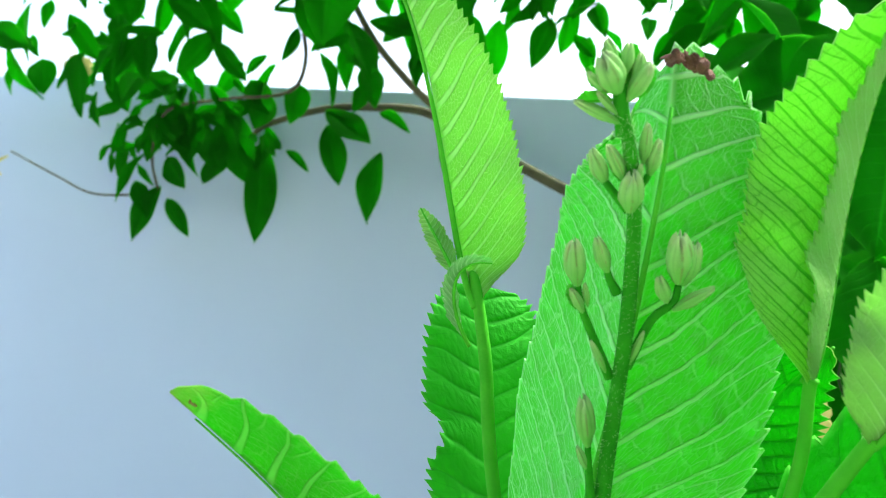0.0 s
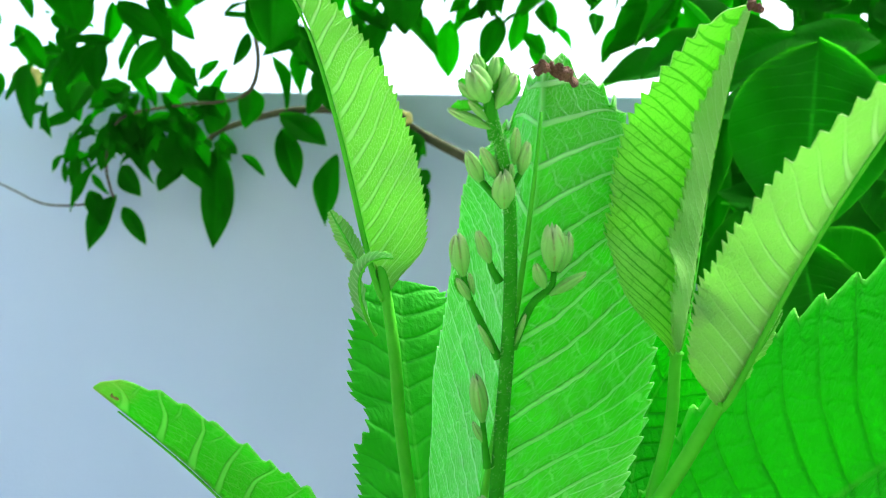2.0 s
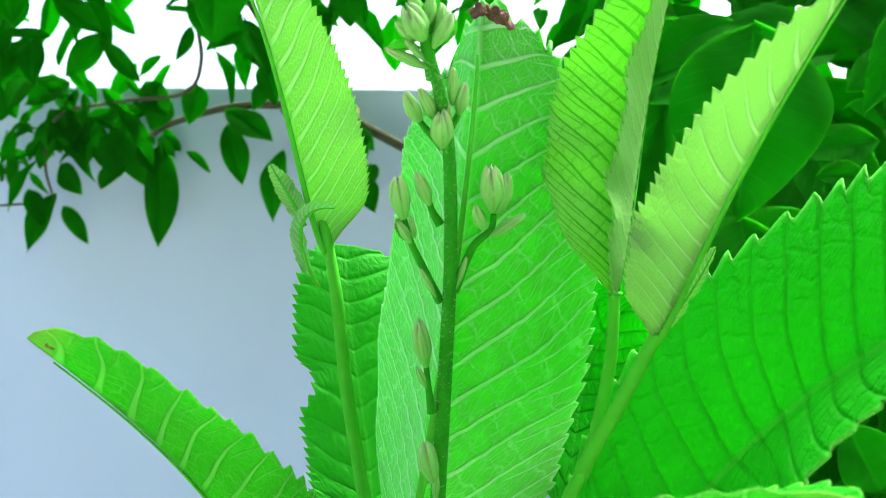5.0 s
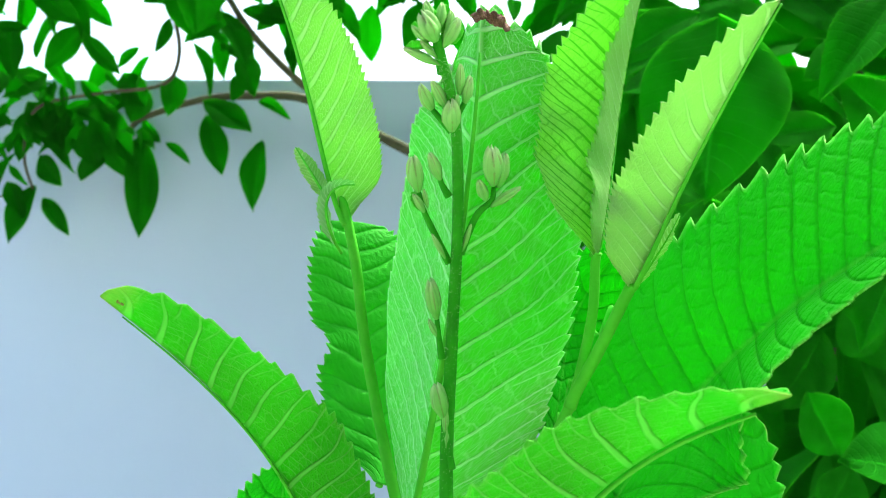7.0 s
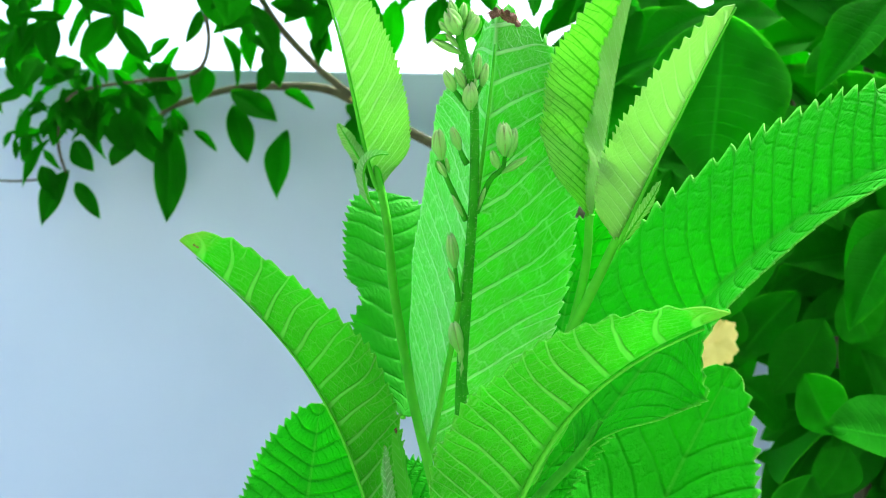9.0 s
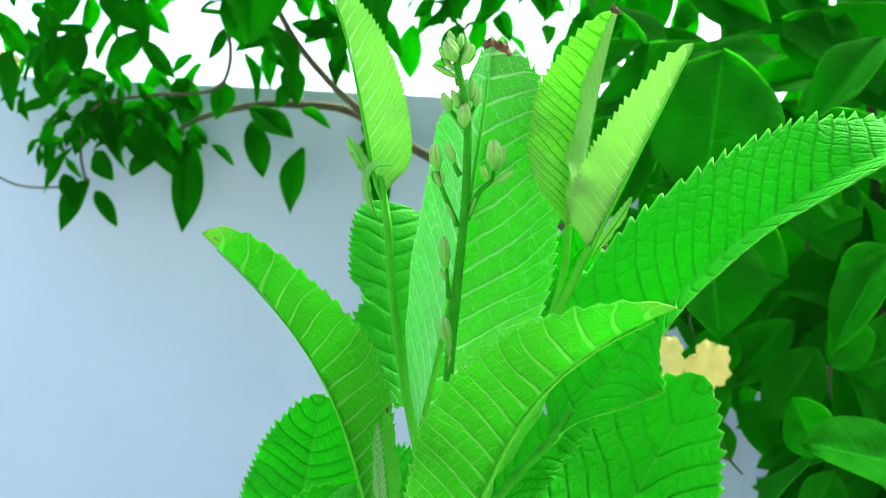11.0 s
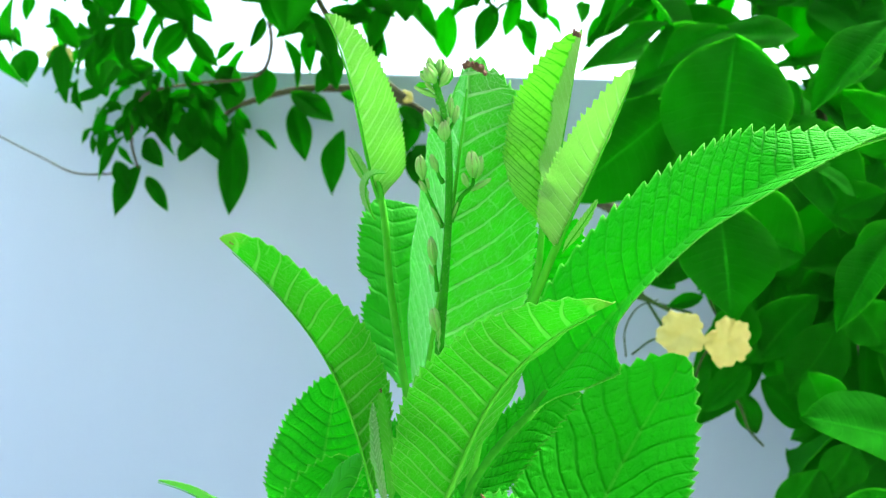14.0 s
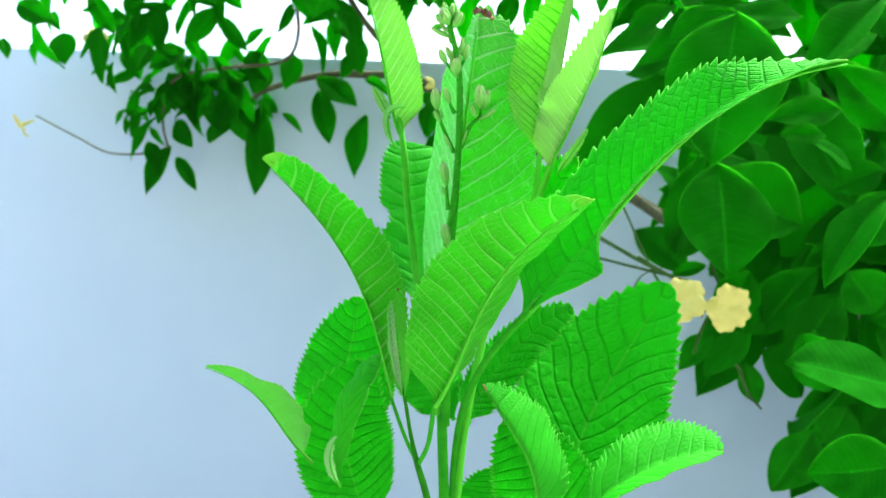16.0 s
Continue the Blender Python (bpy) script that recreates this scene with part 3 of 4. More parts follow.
shrub_leaf(((0.597, 3.96, -2.1), (0.973, 3.26, -1.49), (1.08, 4, -0.489), (2.17, 2.39, 0.194)), (-0.261, 0.78, 0.569), (0.183, 0.638, 0.748), 0.654, (51, 6), 1.19, shape=(0.72, 0.66), veins=17, slope=2.2, rib=0.028, teeth=31, depth=0.05)
long_leaf = shrub_leaf(((0.044, 4.86, -2.2), (-0.238, 5.07, -1.03), (-0.26, 4.99, -0.387), (-1.47, 4.45, 0.848)), (-0.519, 0.546, 0.658), (0.239, 0.724, 0.647), 0.610, (-2, 122), 0.08, shape=(0.75, 0.36), slope=1.5, rib=0.018, teeth=27, depth=0.05, veins=17)
shrub_leaf(((0.33, 6, -1.02), (0.535, 6.39, -0.673), (0.182, 6.72, 0.653), (0.307, 7.08, 1.31)), (-0.048, -0.952, 0.302), (0.045, -0.952, 0.302), 0.472, (4, 2), 1.17, shape=(0.20, 0.23), upper=SLICK, veins=12, slope=1.5, puff=0.015, bites=((0.56, -1, 0.06, 0.26),))
shrub_leaf(((-0.919, 6.9, -3.7), (-0.89, 6.65, -2.62), (-0.745, 7.25, -2.12), (-0.544, 7.13, -1.05)), (-0.181, -0.933, 0.311), (-0.321, -0.886, 0.334), 0.790, (3, 6), 0.99, shape=(0.75, 0.71), puff=0.016, upper=BROAD)
shrub_leaf(((-0.367, 5.78, -4.26), (-0.467, 5.8, -3.46), (-1, 5.73, -2.89), (-0.31, 5.88, -1.87)), (0.183, -0.935, 0.304), (0.206, -0.93, 0.304), 0.654, (4, 5), 0.98, shape=(0.72, 0.63), puff=0.016, upper=BROAD)
shrub_leaf(((-0.976, 4.98, -3.04), (-1.49, 4.98, -2.59), (-1.41, 4.84, -2.06), (-2.25, 4.64, -1.72)), (0.377, 0.031, 0.926), (0.352, 0.179, 0.919), 1.05, (22, 21), 0.06, shape=(0.72, 0.75), under=TENDER, upper=TENDER, rib=0.012, puff=0.008, teeth=40, depth=0.035)
shrub_leaf(((-0.681, 5.4, -3.5), (-0.796, 5.37, -2.57), (-0.425, 5.24, -1.96), (-0.112, 5.24, -1.69)), (-0.10, -0.66, 0.74), (0.05, -0.55, 0.83), 0.19, (-10, -10), 1.00, shape=(0.78, 0.60), upper=SLICK, under=YOUNG, depth=0.02, puff=0.003, veins=9, rib=0.012)
shrub_leaf(((2.45, 5.87, -3.67), (2.59, 6.1, -2.95), (3.2, 6.64, -2.31), (4.13, 6.63, -0.893)), (0.01, -0.891, 0.454), (-0.158, -0.813, 0.56), 1.14, (14, 34), 0.92, shape=(0.56, 0.69), veins=9, slope=3.3, puff=0.013, wave=0.015, teeth=27, depth=0.075, upper=BROAD)
tip_leaf = shrub_leaf(((1.87, 4.96, -3.95), (1.95, 4.56, -2.94), (1.66, 4.45, -2.82), (1.2, 4.54, -1.99)), (0.001, -0.507, 0.862), (0.001, -0.509, 0.861), 0.609, (-131, 10), 1.01, shape=(0.75, 0.73), upper=SLICK, puff=0.007, veins=11, wave=0.015, label='bright green leaf with a dry brown tip', left=0.06, rib=0.012)
low_leaf = shrub_leaf(((2.37, 4.43, -3.62), (2.9, 4.4, -3.05), (3.72, 4.43, -2.83), (4.09, 4.28, -2.79)), (-0.208, -0.52, 0.828), (-0.207, -0.521, 0.828), 0.577, (10, 40), 0.70, shape=(0.76, 0.69), upper=SLICK, puff=0.006, veins=10, slope=1.8, wave=0.012)
shrub_leaf(((1.06, 5.6, -2.67), (1.08, 5.79, -2.56), (1.56, 6.08, -1.63), (2.59, 6.12, -1.18)), (0.118, -0.797, 0.592), (0.127, -0.832, 0.54), 0.315, (10, 7), 0.99, shape=(0.74, 0.57), puff=0.016)
shrub_leaf(((0.875, 5.98, -2.74), (0.638, 6.07, -2.36), (0.405, 6.2, -1.91), (0.103, 6.3, -1.6)), (0.001, -0.914, 0.407), (0.001, -0.914, 0.407), 0.439, (5, 5), 1.00, shape=(0.75, 0.70))
shrub_leaf(((2.59, 5.2, -4.6), (2.15, 5.24, -3.97), (2.04, 5.27, -3.25), (1.5, 5.32, -2.61)), (-0.207, -0.928, 0.309), (-0.203, -0.928, 0.313), 0.641, (5, 5), 1.00, shape=(0.75, 0.71), upper=BROAD)
shrub_leaf(((1.89, 6.2, -4.6), (1.42, 6.26, -4.25), (1.43, 6.37, -3.91), (1.4, 6.38, -3.53)), (-0.002, -0.848, 0.53), (0.001, -0.848, 0.53), 0.582, (5, 5), 1.00, shape=(0.75, 0.70))
shrub_leaf(((2.10, 4.30, 0.57), (2.2, 4.28, 0.74), (2.36, 4.25, 0.90), (2.485, 4.27, 1.125)), (-0.3, 0.93, -0.1), (-0.3, 0.93, -0.1), 0.045, (20, 20), 1.00, shape=(0.75, 0.70), under=BABY, upper=BABY, teeth=12, depth=0.012, wave=0.01, puff=0.005, rib=0.01)
shrub_leaf(((1.66, 5.37, -0.804), (2.1, 5.78, -0.085), (2.04, 6.42, 0.21), (2.59, 5.65, 0.917)), (-0.229, -0.948, 0.222), (-0.253, -0.938, 0.238), 0.440, (3, 5), 1.00, shape=(0.76, 0.71), upper=BROAD, veins=12, puff=0.012)

# stems and leaf stalks
def stalk(name, points, radii, label="", mat=None):
    return shrub_part(name, tube_mesh(name, points, radii, mat or STEM, 12, 8, 0.05), None, label)


stalk("main_stem", ((0.843, 4.02, 2.37), (0.862, 4.07, 2.24), (0.910, 4.14, 2.04), (0.952, 4.25, 1.75), (0.946, 4.45, 1.14), (0.89, 4.75, 0.328), (0.78, 4.85, -0.81), (0.728, 4.85, -2.46), (0.698, 4.85, -3.49), (0.95, 4.9, -14), (0.6, 4.9, -31.8)), (0.024, 0.032, 0.036, 0.038, 0.041, 0.046, 0.053, 0.058, 0.065, 0.1, 0.14), "upright green main stem")
stalk("side_stem", ((0.147, 5.41, 1.46), (0.185, 5.39, 1.38), (0.243, 5.3, 0.906), (0.269, 5.3, 0.324), (0.339, 5.25, -0.343), (0.414, 5.15, -0.887), (0.572, 5, -1.76), (0.683, 4.9, -2.61)), (0.022, 0.042, 0.044, 0.045, 0.047, 0.05,), mat=RIB)
stalk("side_stem", ((1.95, 4.47, 0.887), (1.93, 4.49, 0.828), (1.88, 4.5, 0.433), (1.75, 4.6, -0.1), (1.63, 4.7, -0.399), (1.34, 4.85, -1.02), (1, 4.9, -2.47), (0.843, 4.95, -3.65)), (0.032, 0.038, 0.042, 0.048, 0.055,), mat=RIB)
stalk("side_stem", ((2, 3.92, 0.684), (1.99, 3.98, 0.65), (1.85, 4.3, 0.214), (1.75, 4.58, -0.105), (1.7, 4.62, -0.232)), (0.035, 0.045, 0.05,), mat=RIB)
stalk("petiole", ((1.93, 4.46, -0.896), (1.68, 4.36, -1.14), (1.3, 4.6, -1.62), (1, 4.75, -2.19), (0.852, 4.9, -2.91), (0.764, 4.95, -4.09)), (0.042, 0.045, 0.05,))
stalk("petiole", ((0.662, 3.85, -1.98), (0.597, 3.96, -2.1), (0.514, 4.2, -2.62), (0.39, 4.4, -2.92)), (0.03, 0.028, 0.03,))
stalk("petiole", ((-0.005, 4.9, -1.99), (0.044, 4.86, -2.2), (0.215, 4.6, -2.62), (0.37, 4.4, -2.91)), (0.024, 0.022, 0.024,))
# forked stem, its shade painted by the darker green
stalk("side_stem", ((0.216, 4.45, -2.02), (0.299, 4.42, -2.57), (0.37, 4.4, -2.91), (0.46, 4.5, -3.27), (0.611, 4.8, -4.03)), (0.02, 0.024, 0.036, 0.044, 0.05,), "green forked side stem with shade put into its colour", mat=STEM_SHADED)
shrub_leaf(((0.135, 5.1, 1.01), (-0.027, 5.02, 1.3), (0.001, 4.95, 1.57), (0.274, 4.95, 1.52)), (-0.3, 0.6, 0.5), (-0.3, 0.6, 0.5), 0.055, (50, 30), 1.00, under=GREY, upper=GREY, label="small curled grey-green leaf", teeth=16, depth=0.014, wave=0.01, puff=0.006, thick=0.01, rib=0.014)
shrub_leaf(((0.058, 5.28, 1.42), (0.002, 5.3, 1.55), (-0.087, 5.32, 1.71), (-0.162, 5.35, 1.86)), (-0.2, 0.95, 0.1), (-0.2, 0.95, 0.1), 0.078, (25, 25), 0.70, under=BABY, upper=BABY, label="small pointed pale green leaf", teeth=16, depth=0.014, wave=0.01, puff=0.006, thick=0.01, rib=0.014)
shrub_leaf(((0.215, 4.45, -2.1), (0.08, 4.35, -1.65), (0.07, 4.3, -1.23), (0.085, 4.3, -0.9)), (0.30, -0.93, 0.1), (0.30, -0.93, 0.1), 0.066, (40, 30), 0.90, upper=GREY, under=UNDER, label="narrow folded young leaf", teeth=20, depth=0.014, wave=0.01, puff=0.012, thick=0.01, rib=0.014, veins=16)
twin = shrub_leaf(((0.229, 4.43, -2.1), (0.294, 4.33, -1.66), (0.247, 4.27, -1.24), (0.175, 4.22, -0.769)), (0.30, -0.80, 0.5), (0.30, -0.80, 0.5), 0.075, (-20, -25), 0.90, upper=BRACT, under=BRACT, label="narrow folded young leaf", teeth=16, depth=0.004, wave=0.01, puff=0.004, thick=0.01, rib=0.010, shape=(0.6, 0.4))
shrub_leaf(((-0.651, 5.2, -3.42), (-0.856, 5.15, -3.17), (-0.808, 5.1, -2.86), (-0.688, 5.1, -2.73)), (-0.3, 0.6, 0.4), (-0.3, 0.6, 0.4), 0.065, (40, 30), 1.00, under=GREY, upper=GREY, label="small curled grey-green leaf", teeth=16, depth=0.014, wave=0.01, puff=0.006, thick=0.01, rib=0.014)
stalk("petiole", ((2.48, 5.91, -3.56), (2.45, 5.87, -3.67), (2.03, 5.5, -4.31)), (0.06, 0.07,))
shrub_leaf(((0.811, 4.07, 2.31), (0.747, 4.05, 2.3), (0.668, 4.04, 2.3), (0.635, 4.05, 2.3)), (-0.1, 0.5, 0.8), (-0.1, 0.5, 0.8), 0.045, (30, 30), 1.00, teeth=8, depth=0.006, wave=0.006, puff=0.004, thick=0.008, rib=0.008, upper=BRACT, under=BRACT, label="small pointed green bract")
shrub_leaf(((0.85, 4.05, 2.37), (0.822, 4.03, 2.42), (0.79, 4.02, 2.5), (0.779, 4.03, 2.58)), (-0.3, -0.8, 0.3), (-0.3, -0.8, 0.3), 0.050, (30, 30), 1.00, teeth=8, depth=0.006, wave=0.006, puff=0.004, thick=0.008, rib=0.008, upper=BRACT, under=BRACT, label="small pointed green bract")
shrub_leaf(((0.882, 4.05, 2.35), (0.888, 4.03, 2.4), (0.898, 4.02, 2.47), (0.907, 4.03, 2.57)), (0.3, -0.8, 0.3), (0.3, -0.8, 0.3), 0.050, (30, 30), 1.00, teeth=8, depth=0.006, wave=0.006, puff=0.004, thick=0.008, rib=0.008, upper=BRACT, under=BRACT, label="small pointed green bract")
shrub_leaf(((0.885, 4.07, 2.31), (0.92, 4.05, 2.35), (0.967, 4.04, 2.4), (0.992, 4.05, 2.48)), (0.5, -0.7, 0.4), (0.5, -0.7, 0.4), 0.055, (30, 30), 1.00, teeth=8, depth=0.006, wave=0.006, puff=0.004, thick=0.008, rib=0.008, upper=BRACT, under=BRACT, label="small pointed green bract")
shrub_leaf(((0.823, 4.05, 2.33), (0.774, 4.04, 2.36), (0.713, 4.03, 2.4), (0.689, 4.04, 2.46)), (-0.5, -0.7, 0.4), (-0.5, -0.7, 0.4), 0.045, (30, 30), 1.00, teeth=8, depth=0.006, wave=0.006, puff=0.004, thick=0.008, rib=0.008, upper=BRACT, under=BRACT, label="small pointed green bract")
shrub_leaf(((0.906, 4.22, 1.91), (0.884, 4.21, 1.95), (0.859, 4.2, 2), (0.852, 4.21, 2.07)), (-0.3, -0.8, 0.3), (-0.3, -0.8, 0.3), 0.040, (30, 30), 1.00, teeth=8, depth=0.006, wave=0.006, puff=0.004, thick=0.008, rib=0.008, upper=BRACT, under=BRACT, label="small pointed green bract")
shrub_leaf(((1.23, 4.41, 1.39), (1.25, 4.38, 1.44), (1.28, 4.38, 1.51), (1.3, 4.38, 1.58)), (0.4, -0.8, 0.3), (0.4, -0.8, 0.3), 0.040, (30, 30), 1.00, teeth=8, depth=0.006, wave=0.006, puff=0.004, thick=0.008, rib=0.008, upper=BRACT, under=BRACT, label="small pointed green bract")
shrub_leaf(((0.715, 4.45, 1.26), (0.689, 4.43, 1.3), (0.659, 4.42, 1.34), (0.648, 4.43, 1.4)), (-0.4, -0.8, 0.3), (-0.4, -0.8, 0.3), 0.035, (30, 30), 1.00, teeth=8, depth=0.006, wave=0.006, puff=0.004, thick=0.008, rib=0.008, upper=BRACT, under=BRACT, label="small pointed green bract")

stalk_top = [o for o in shrub.children if o.name.startswith("main_stem")][0]
bud_count = 0


def bristles(points, radii, count, seed):
    """Short pale hairs standing off a stem."""
    rng = random.Random(seed)
    verts, faces = [], []
    for _ in range(count):
        k = rng.random() * (len(points) - 1)
        j = int(k)
        a, b = Vector(points[j]), Vector(points[j + 1])
        tan = (b - a).normalized()
        out = Vector((rng.gauss(0, 1), rng.gauss(-0.3, 1), rng.gauss(0, 1)))
        out = (out - tan * out.dot(tan)).normalized()
        foot = a.lerp(b, k - j) + out * (radii[j] + (radii[j + 1] - radii[j]) * (k - j)) * 0.9
        tip = foot + (out + tan * rng.uniform(-0.5, 0.3)) * rng.uniform(0.010, 0.026)
        side = out.cross(tan) * 0.0016
        off = len(verts)
        verts += [foot - side, foot + side, foot + tan * 0.0028, tip]
        faces += [(off, off + 1, off + 3), (off + 1, off + 2, off + 3), (off + 2, off, off + 3)]
    tagged(shrub_part("bristles", mesh("bristles", plan_array(np.array(verts)), faces, [HAIR]), stalk_top, "short pale hairs"), kind="stuff")


bristles(((0.862, 4.07, 2.24), (0.910, 4.14, 2.04), (0.952, 4.25, 1.75), (0.946, 4.45, 1.14), (0.89, 4.75, 0.328), (0.78, 4.85, -0.81)), (0.032, 0.036, 0.038, 0.041, 0.046, 0.053), 1500, 7)


def flower_bud(base, tip, radius):
    global bud_count
    bud_count += 1
    shrub_part("bud", bud_mesh(base, tip, radius * 1.2, seed=bud_count), stalk_top, "pale green closed flower bud" if radius > 0.04 else "")


def branchlet(points):
    shrub_part("branchlet", tube_mesh("branchlet", points, (0.03, 0.022, 0.018), STEM, 8, 6), stalk_top)


flower_bud((0.825, 4, 2.32), (0.749, 3.95, 2.47), 0.058)
flower_bud((0.807, 4, 2.45), (0.773, 4, 2.57), 0.029)
flower_bud((0.856, 4.02, 2.41), (0.876, 4, 2.55), 0.032)
flower_bud((0.919, 4.04, 2.33), (0.935, 4, 2.5), 0.032)
flower_bud((0.874, 4.04, 2.29), (0.971, 3.98, 2.44), 0.039)
flower_bud((0.772, 4.04, 2.33), (0.688, 4.01, 2.42), 0.023)
flower_bud((0.848, 4.08, 2.19), (0.629, 4.04, 2.29), 0.028)
flower_bud((0.829, 4.06, 2.23), (0.73, 4.03, 2.33), 0.018)
flower_bud((0.798, 4.2, 1.91), (0.722, 4.14, 2.06), 0.037)
flower_bud((0.886, 4.17, 1.92), (0.8, 4.12, 2.08), 0.032)
flower_bud((0.977, 4.17, 2), (0.989, 4.1, 2.18), 0.029)
flower_bud((1.01, 4.19, 1.94), (1.05, 4.13, 2.1), 0.035)
flower_bud((0.956, 4.15, 1.91), (0.956, 4.12, 1.99), 0.016)
flower_bud((0.909, 4.16, 1.76), (0.905, 4.09, 1.93), 0.050)
flower_bud((0.683, 4.39, 1.39), (0.652, 4.31, 1.61), 0.046)
flower_bud((0.835, 4.36, 1.46), (0.772, 4.3, 1.63), 0.035)
flower_bud((0.716, 4.42, 1.25), (0.651, 4.38, 1.37), 0.025)
flower_bud((0.742, 4.43, 1.28), (0.721, 4.38, 1.4), 0.017)
flower_bud((1.2, 4.35, 1.4), (1.19, 4.27, 1.63), 0.058)
flower_bud((1.24, 4.41, 1.39), (1.28, 4.33, 1.59), 0.045)
flower_bud((1.2, 4.38, 1.4), (1.16, 4.32, 1.58), 0.033)
flower_bud((1.15, 4.39, 1.3), (1.1, 4.34, 1.43), 0.033)
flower_bud((1.18, 4.4, 1.26), (1.38, 4.37, 1.37), 0.031)
flower_bud((0.977, 4.51, 0.967), (1.04, 4.45, 1.14), 0.017)
flower_bud((0.855, 4.53, 0.919), (0.769, 4.47, 1.09), 0.020)
flower_bud((0.783, 4.7, 0.481), (0.744, 4.61, 0.761), 0.044)
flower_bud((0.791, 4.72, 0.341), (0.726, 4.7, 0.481), 0.021)
flower_bud((0.796, 4.8, -0.262), (0.752, 4.77, -0.016), 0.052)
flower_bud((0.796, 4.8, -0.379), (0.82, 4.79, -0.151), 0.027)
flower_bud((0.796, 4.8, -0.505), (0.82, 4.8, -0.277), 0.020)
branchlet(((0.967, 4.54, 0.947), (1.08, 4.46, 1.2), (1.19, 4.42, 1.3), (1.21, 4.39, 1.39)))
branchlet(((0.879, 4.56, 0.89), (0.781, 4.49, 1.11), (0.712, 4.43, 1.27), (0.683, 4.39, 1.4)))
branchlet(((0.892, 4.4, 1.35), (0.852, 4.38, 1.42), (0.831, 4.36, 1.48)))
branchlet(((0.803, 4.74, 0.193), (0.791, 4.72, 0.341), (0.783, 4.7, 0.487)))
branchlet(((0.92, 4.25, 1.78), (0.853, 4.22, 1.85), (0.792, 4.19, 1.92)))
branchlet(((0.933, 4.22, 1.84), (0.977, 4.21, 1.9), (1.01, 4.18, 1.95)))
branchlet(((0.862, 4.12, 2.14), (0.843, 4.09, 2.2), (0.821, 4.04, 2.33)))
branchlet(((0.829, 4.8, -0.634), (0.81, 4.8, -0.423), (0.797, 4.8, -0.254)))

# brown crumpled matter, at the end of the broad leaf and on other leaves
def burnt_crust(points, size, seed, mat=None):
    rng = np.random.default_rng(seed)
    bm = bmesh.new()
    line = [Vector(p) for p in points]
    for k in range(34):
        t = k / 33 * (len(line) - 1)
        c = line[int(min(t, len(line) - 1.001))].lerp(line[int(min(t, len(line) - 1.001)) + 1], t - int(min(t, len(line) - 1.001)))
        m = Matrix.Translation(c + Vector(rng.normal(0, size * 0.3, 3))) @ Euler(rng.random(3) * 6).to_matrix().to_4x4() @ Matrix.Diagonal((1.3, 0.35, 0.9, 1)) * 1.0
        made = bmesh.ops.create_icosphere(bm, subdivisions=3, radius=size * (0.5 + 0.6 * rng.random()), matrix=m)
        for v in made["verts"]:
            v.co += Vector((noise.noise(v.co * 22), noise.noise(v.co * 22 + Vector((7, 3, 1))), noise.noise(v.co * 22 + Vector((1, 9, 4))))) * size * 0.55
    for v in bm.verts:
        v.co = at(*v.co)
    me = bpy.data.meshes.new("burnt_tip")
    bm.to_mesh(me)
    bm.free()
    me.materials.append(mat or BURNT)
    me.polygons.foreach_set("use_smooth", [True] * len(me.polygons))
    return me


shrub_part("burnt_tip", burnt_crust(((1.13, 4.3, 2.53), (1.19, 4.3, 2.56), (1.24, 4.3, 2.56), (1.3, 4.3, 2.53), (1.35, 4.3, 2.49)), 0.032, 3), broad_leaf, "crumpled brown matter at the leaf's end")
shrub_part("burnt_tip", burnt_crust(((2.21, 3.85, 2.76), (2.24, 3.85, 2.74), (2.26, 3.85, 2.72)), 0.022, 5), folded_leaf, "small brown burnt leaf end")
shrub_part("brown_spot", burnt_crust(((-1.35, 4.4, 0.799), (-1.33, 4.4, 0.782), (-1.31, 4.4, 0.773)), 0.006, 6, DRY), long_leaf, "small brown spot")
shrub_part("burnt_tip", burnt_crust(((1.24, 4.53, -2.06), (1.22, 4.54, -2.02), (1.2, 4.54, -1.99)), 0.014, 8, DRY), tip_leaf, "dry brown leaf tip")
shrub_part("burnt_tip", burnt_crust(((0.178, 4.22, -0.79), (0.176, 4.22, -0.775), (0.174, 4.22, -0.76)), 0.009, 12), twin, "tiny dry brown leaf tip")
shrub_part("burnt_edge", burnt_crust(((4.01, 4.3, -2.8), (4.04, 4.29, -2.8), (4.08, 4.28, -2.79)), 0.014, 9), low_leaf, "dry brown leaf edge")

# ---- the flowering vine: a spray over the wall, a canopy above it, a thicket beside the shrub ----
vine_foot, bush_foot = at(27, 43, 0), at(22, 30, 0)
vine = thing("vine", "leafy climbing vine that hangs over the white wall", "vine", (vine_foot.x, vine_foot.y, 0))
bush = thing("bush", "dense dark green bush with pale yellow flowers beside the wall", "bush", (bush_foot.x, bush_foot.y, 0))
host = vine


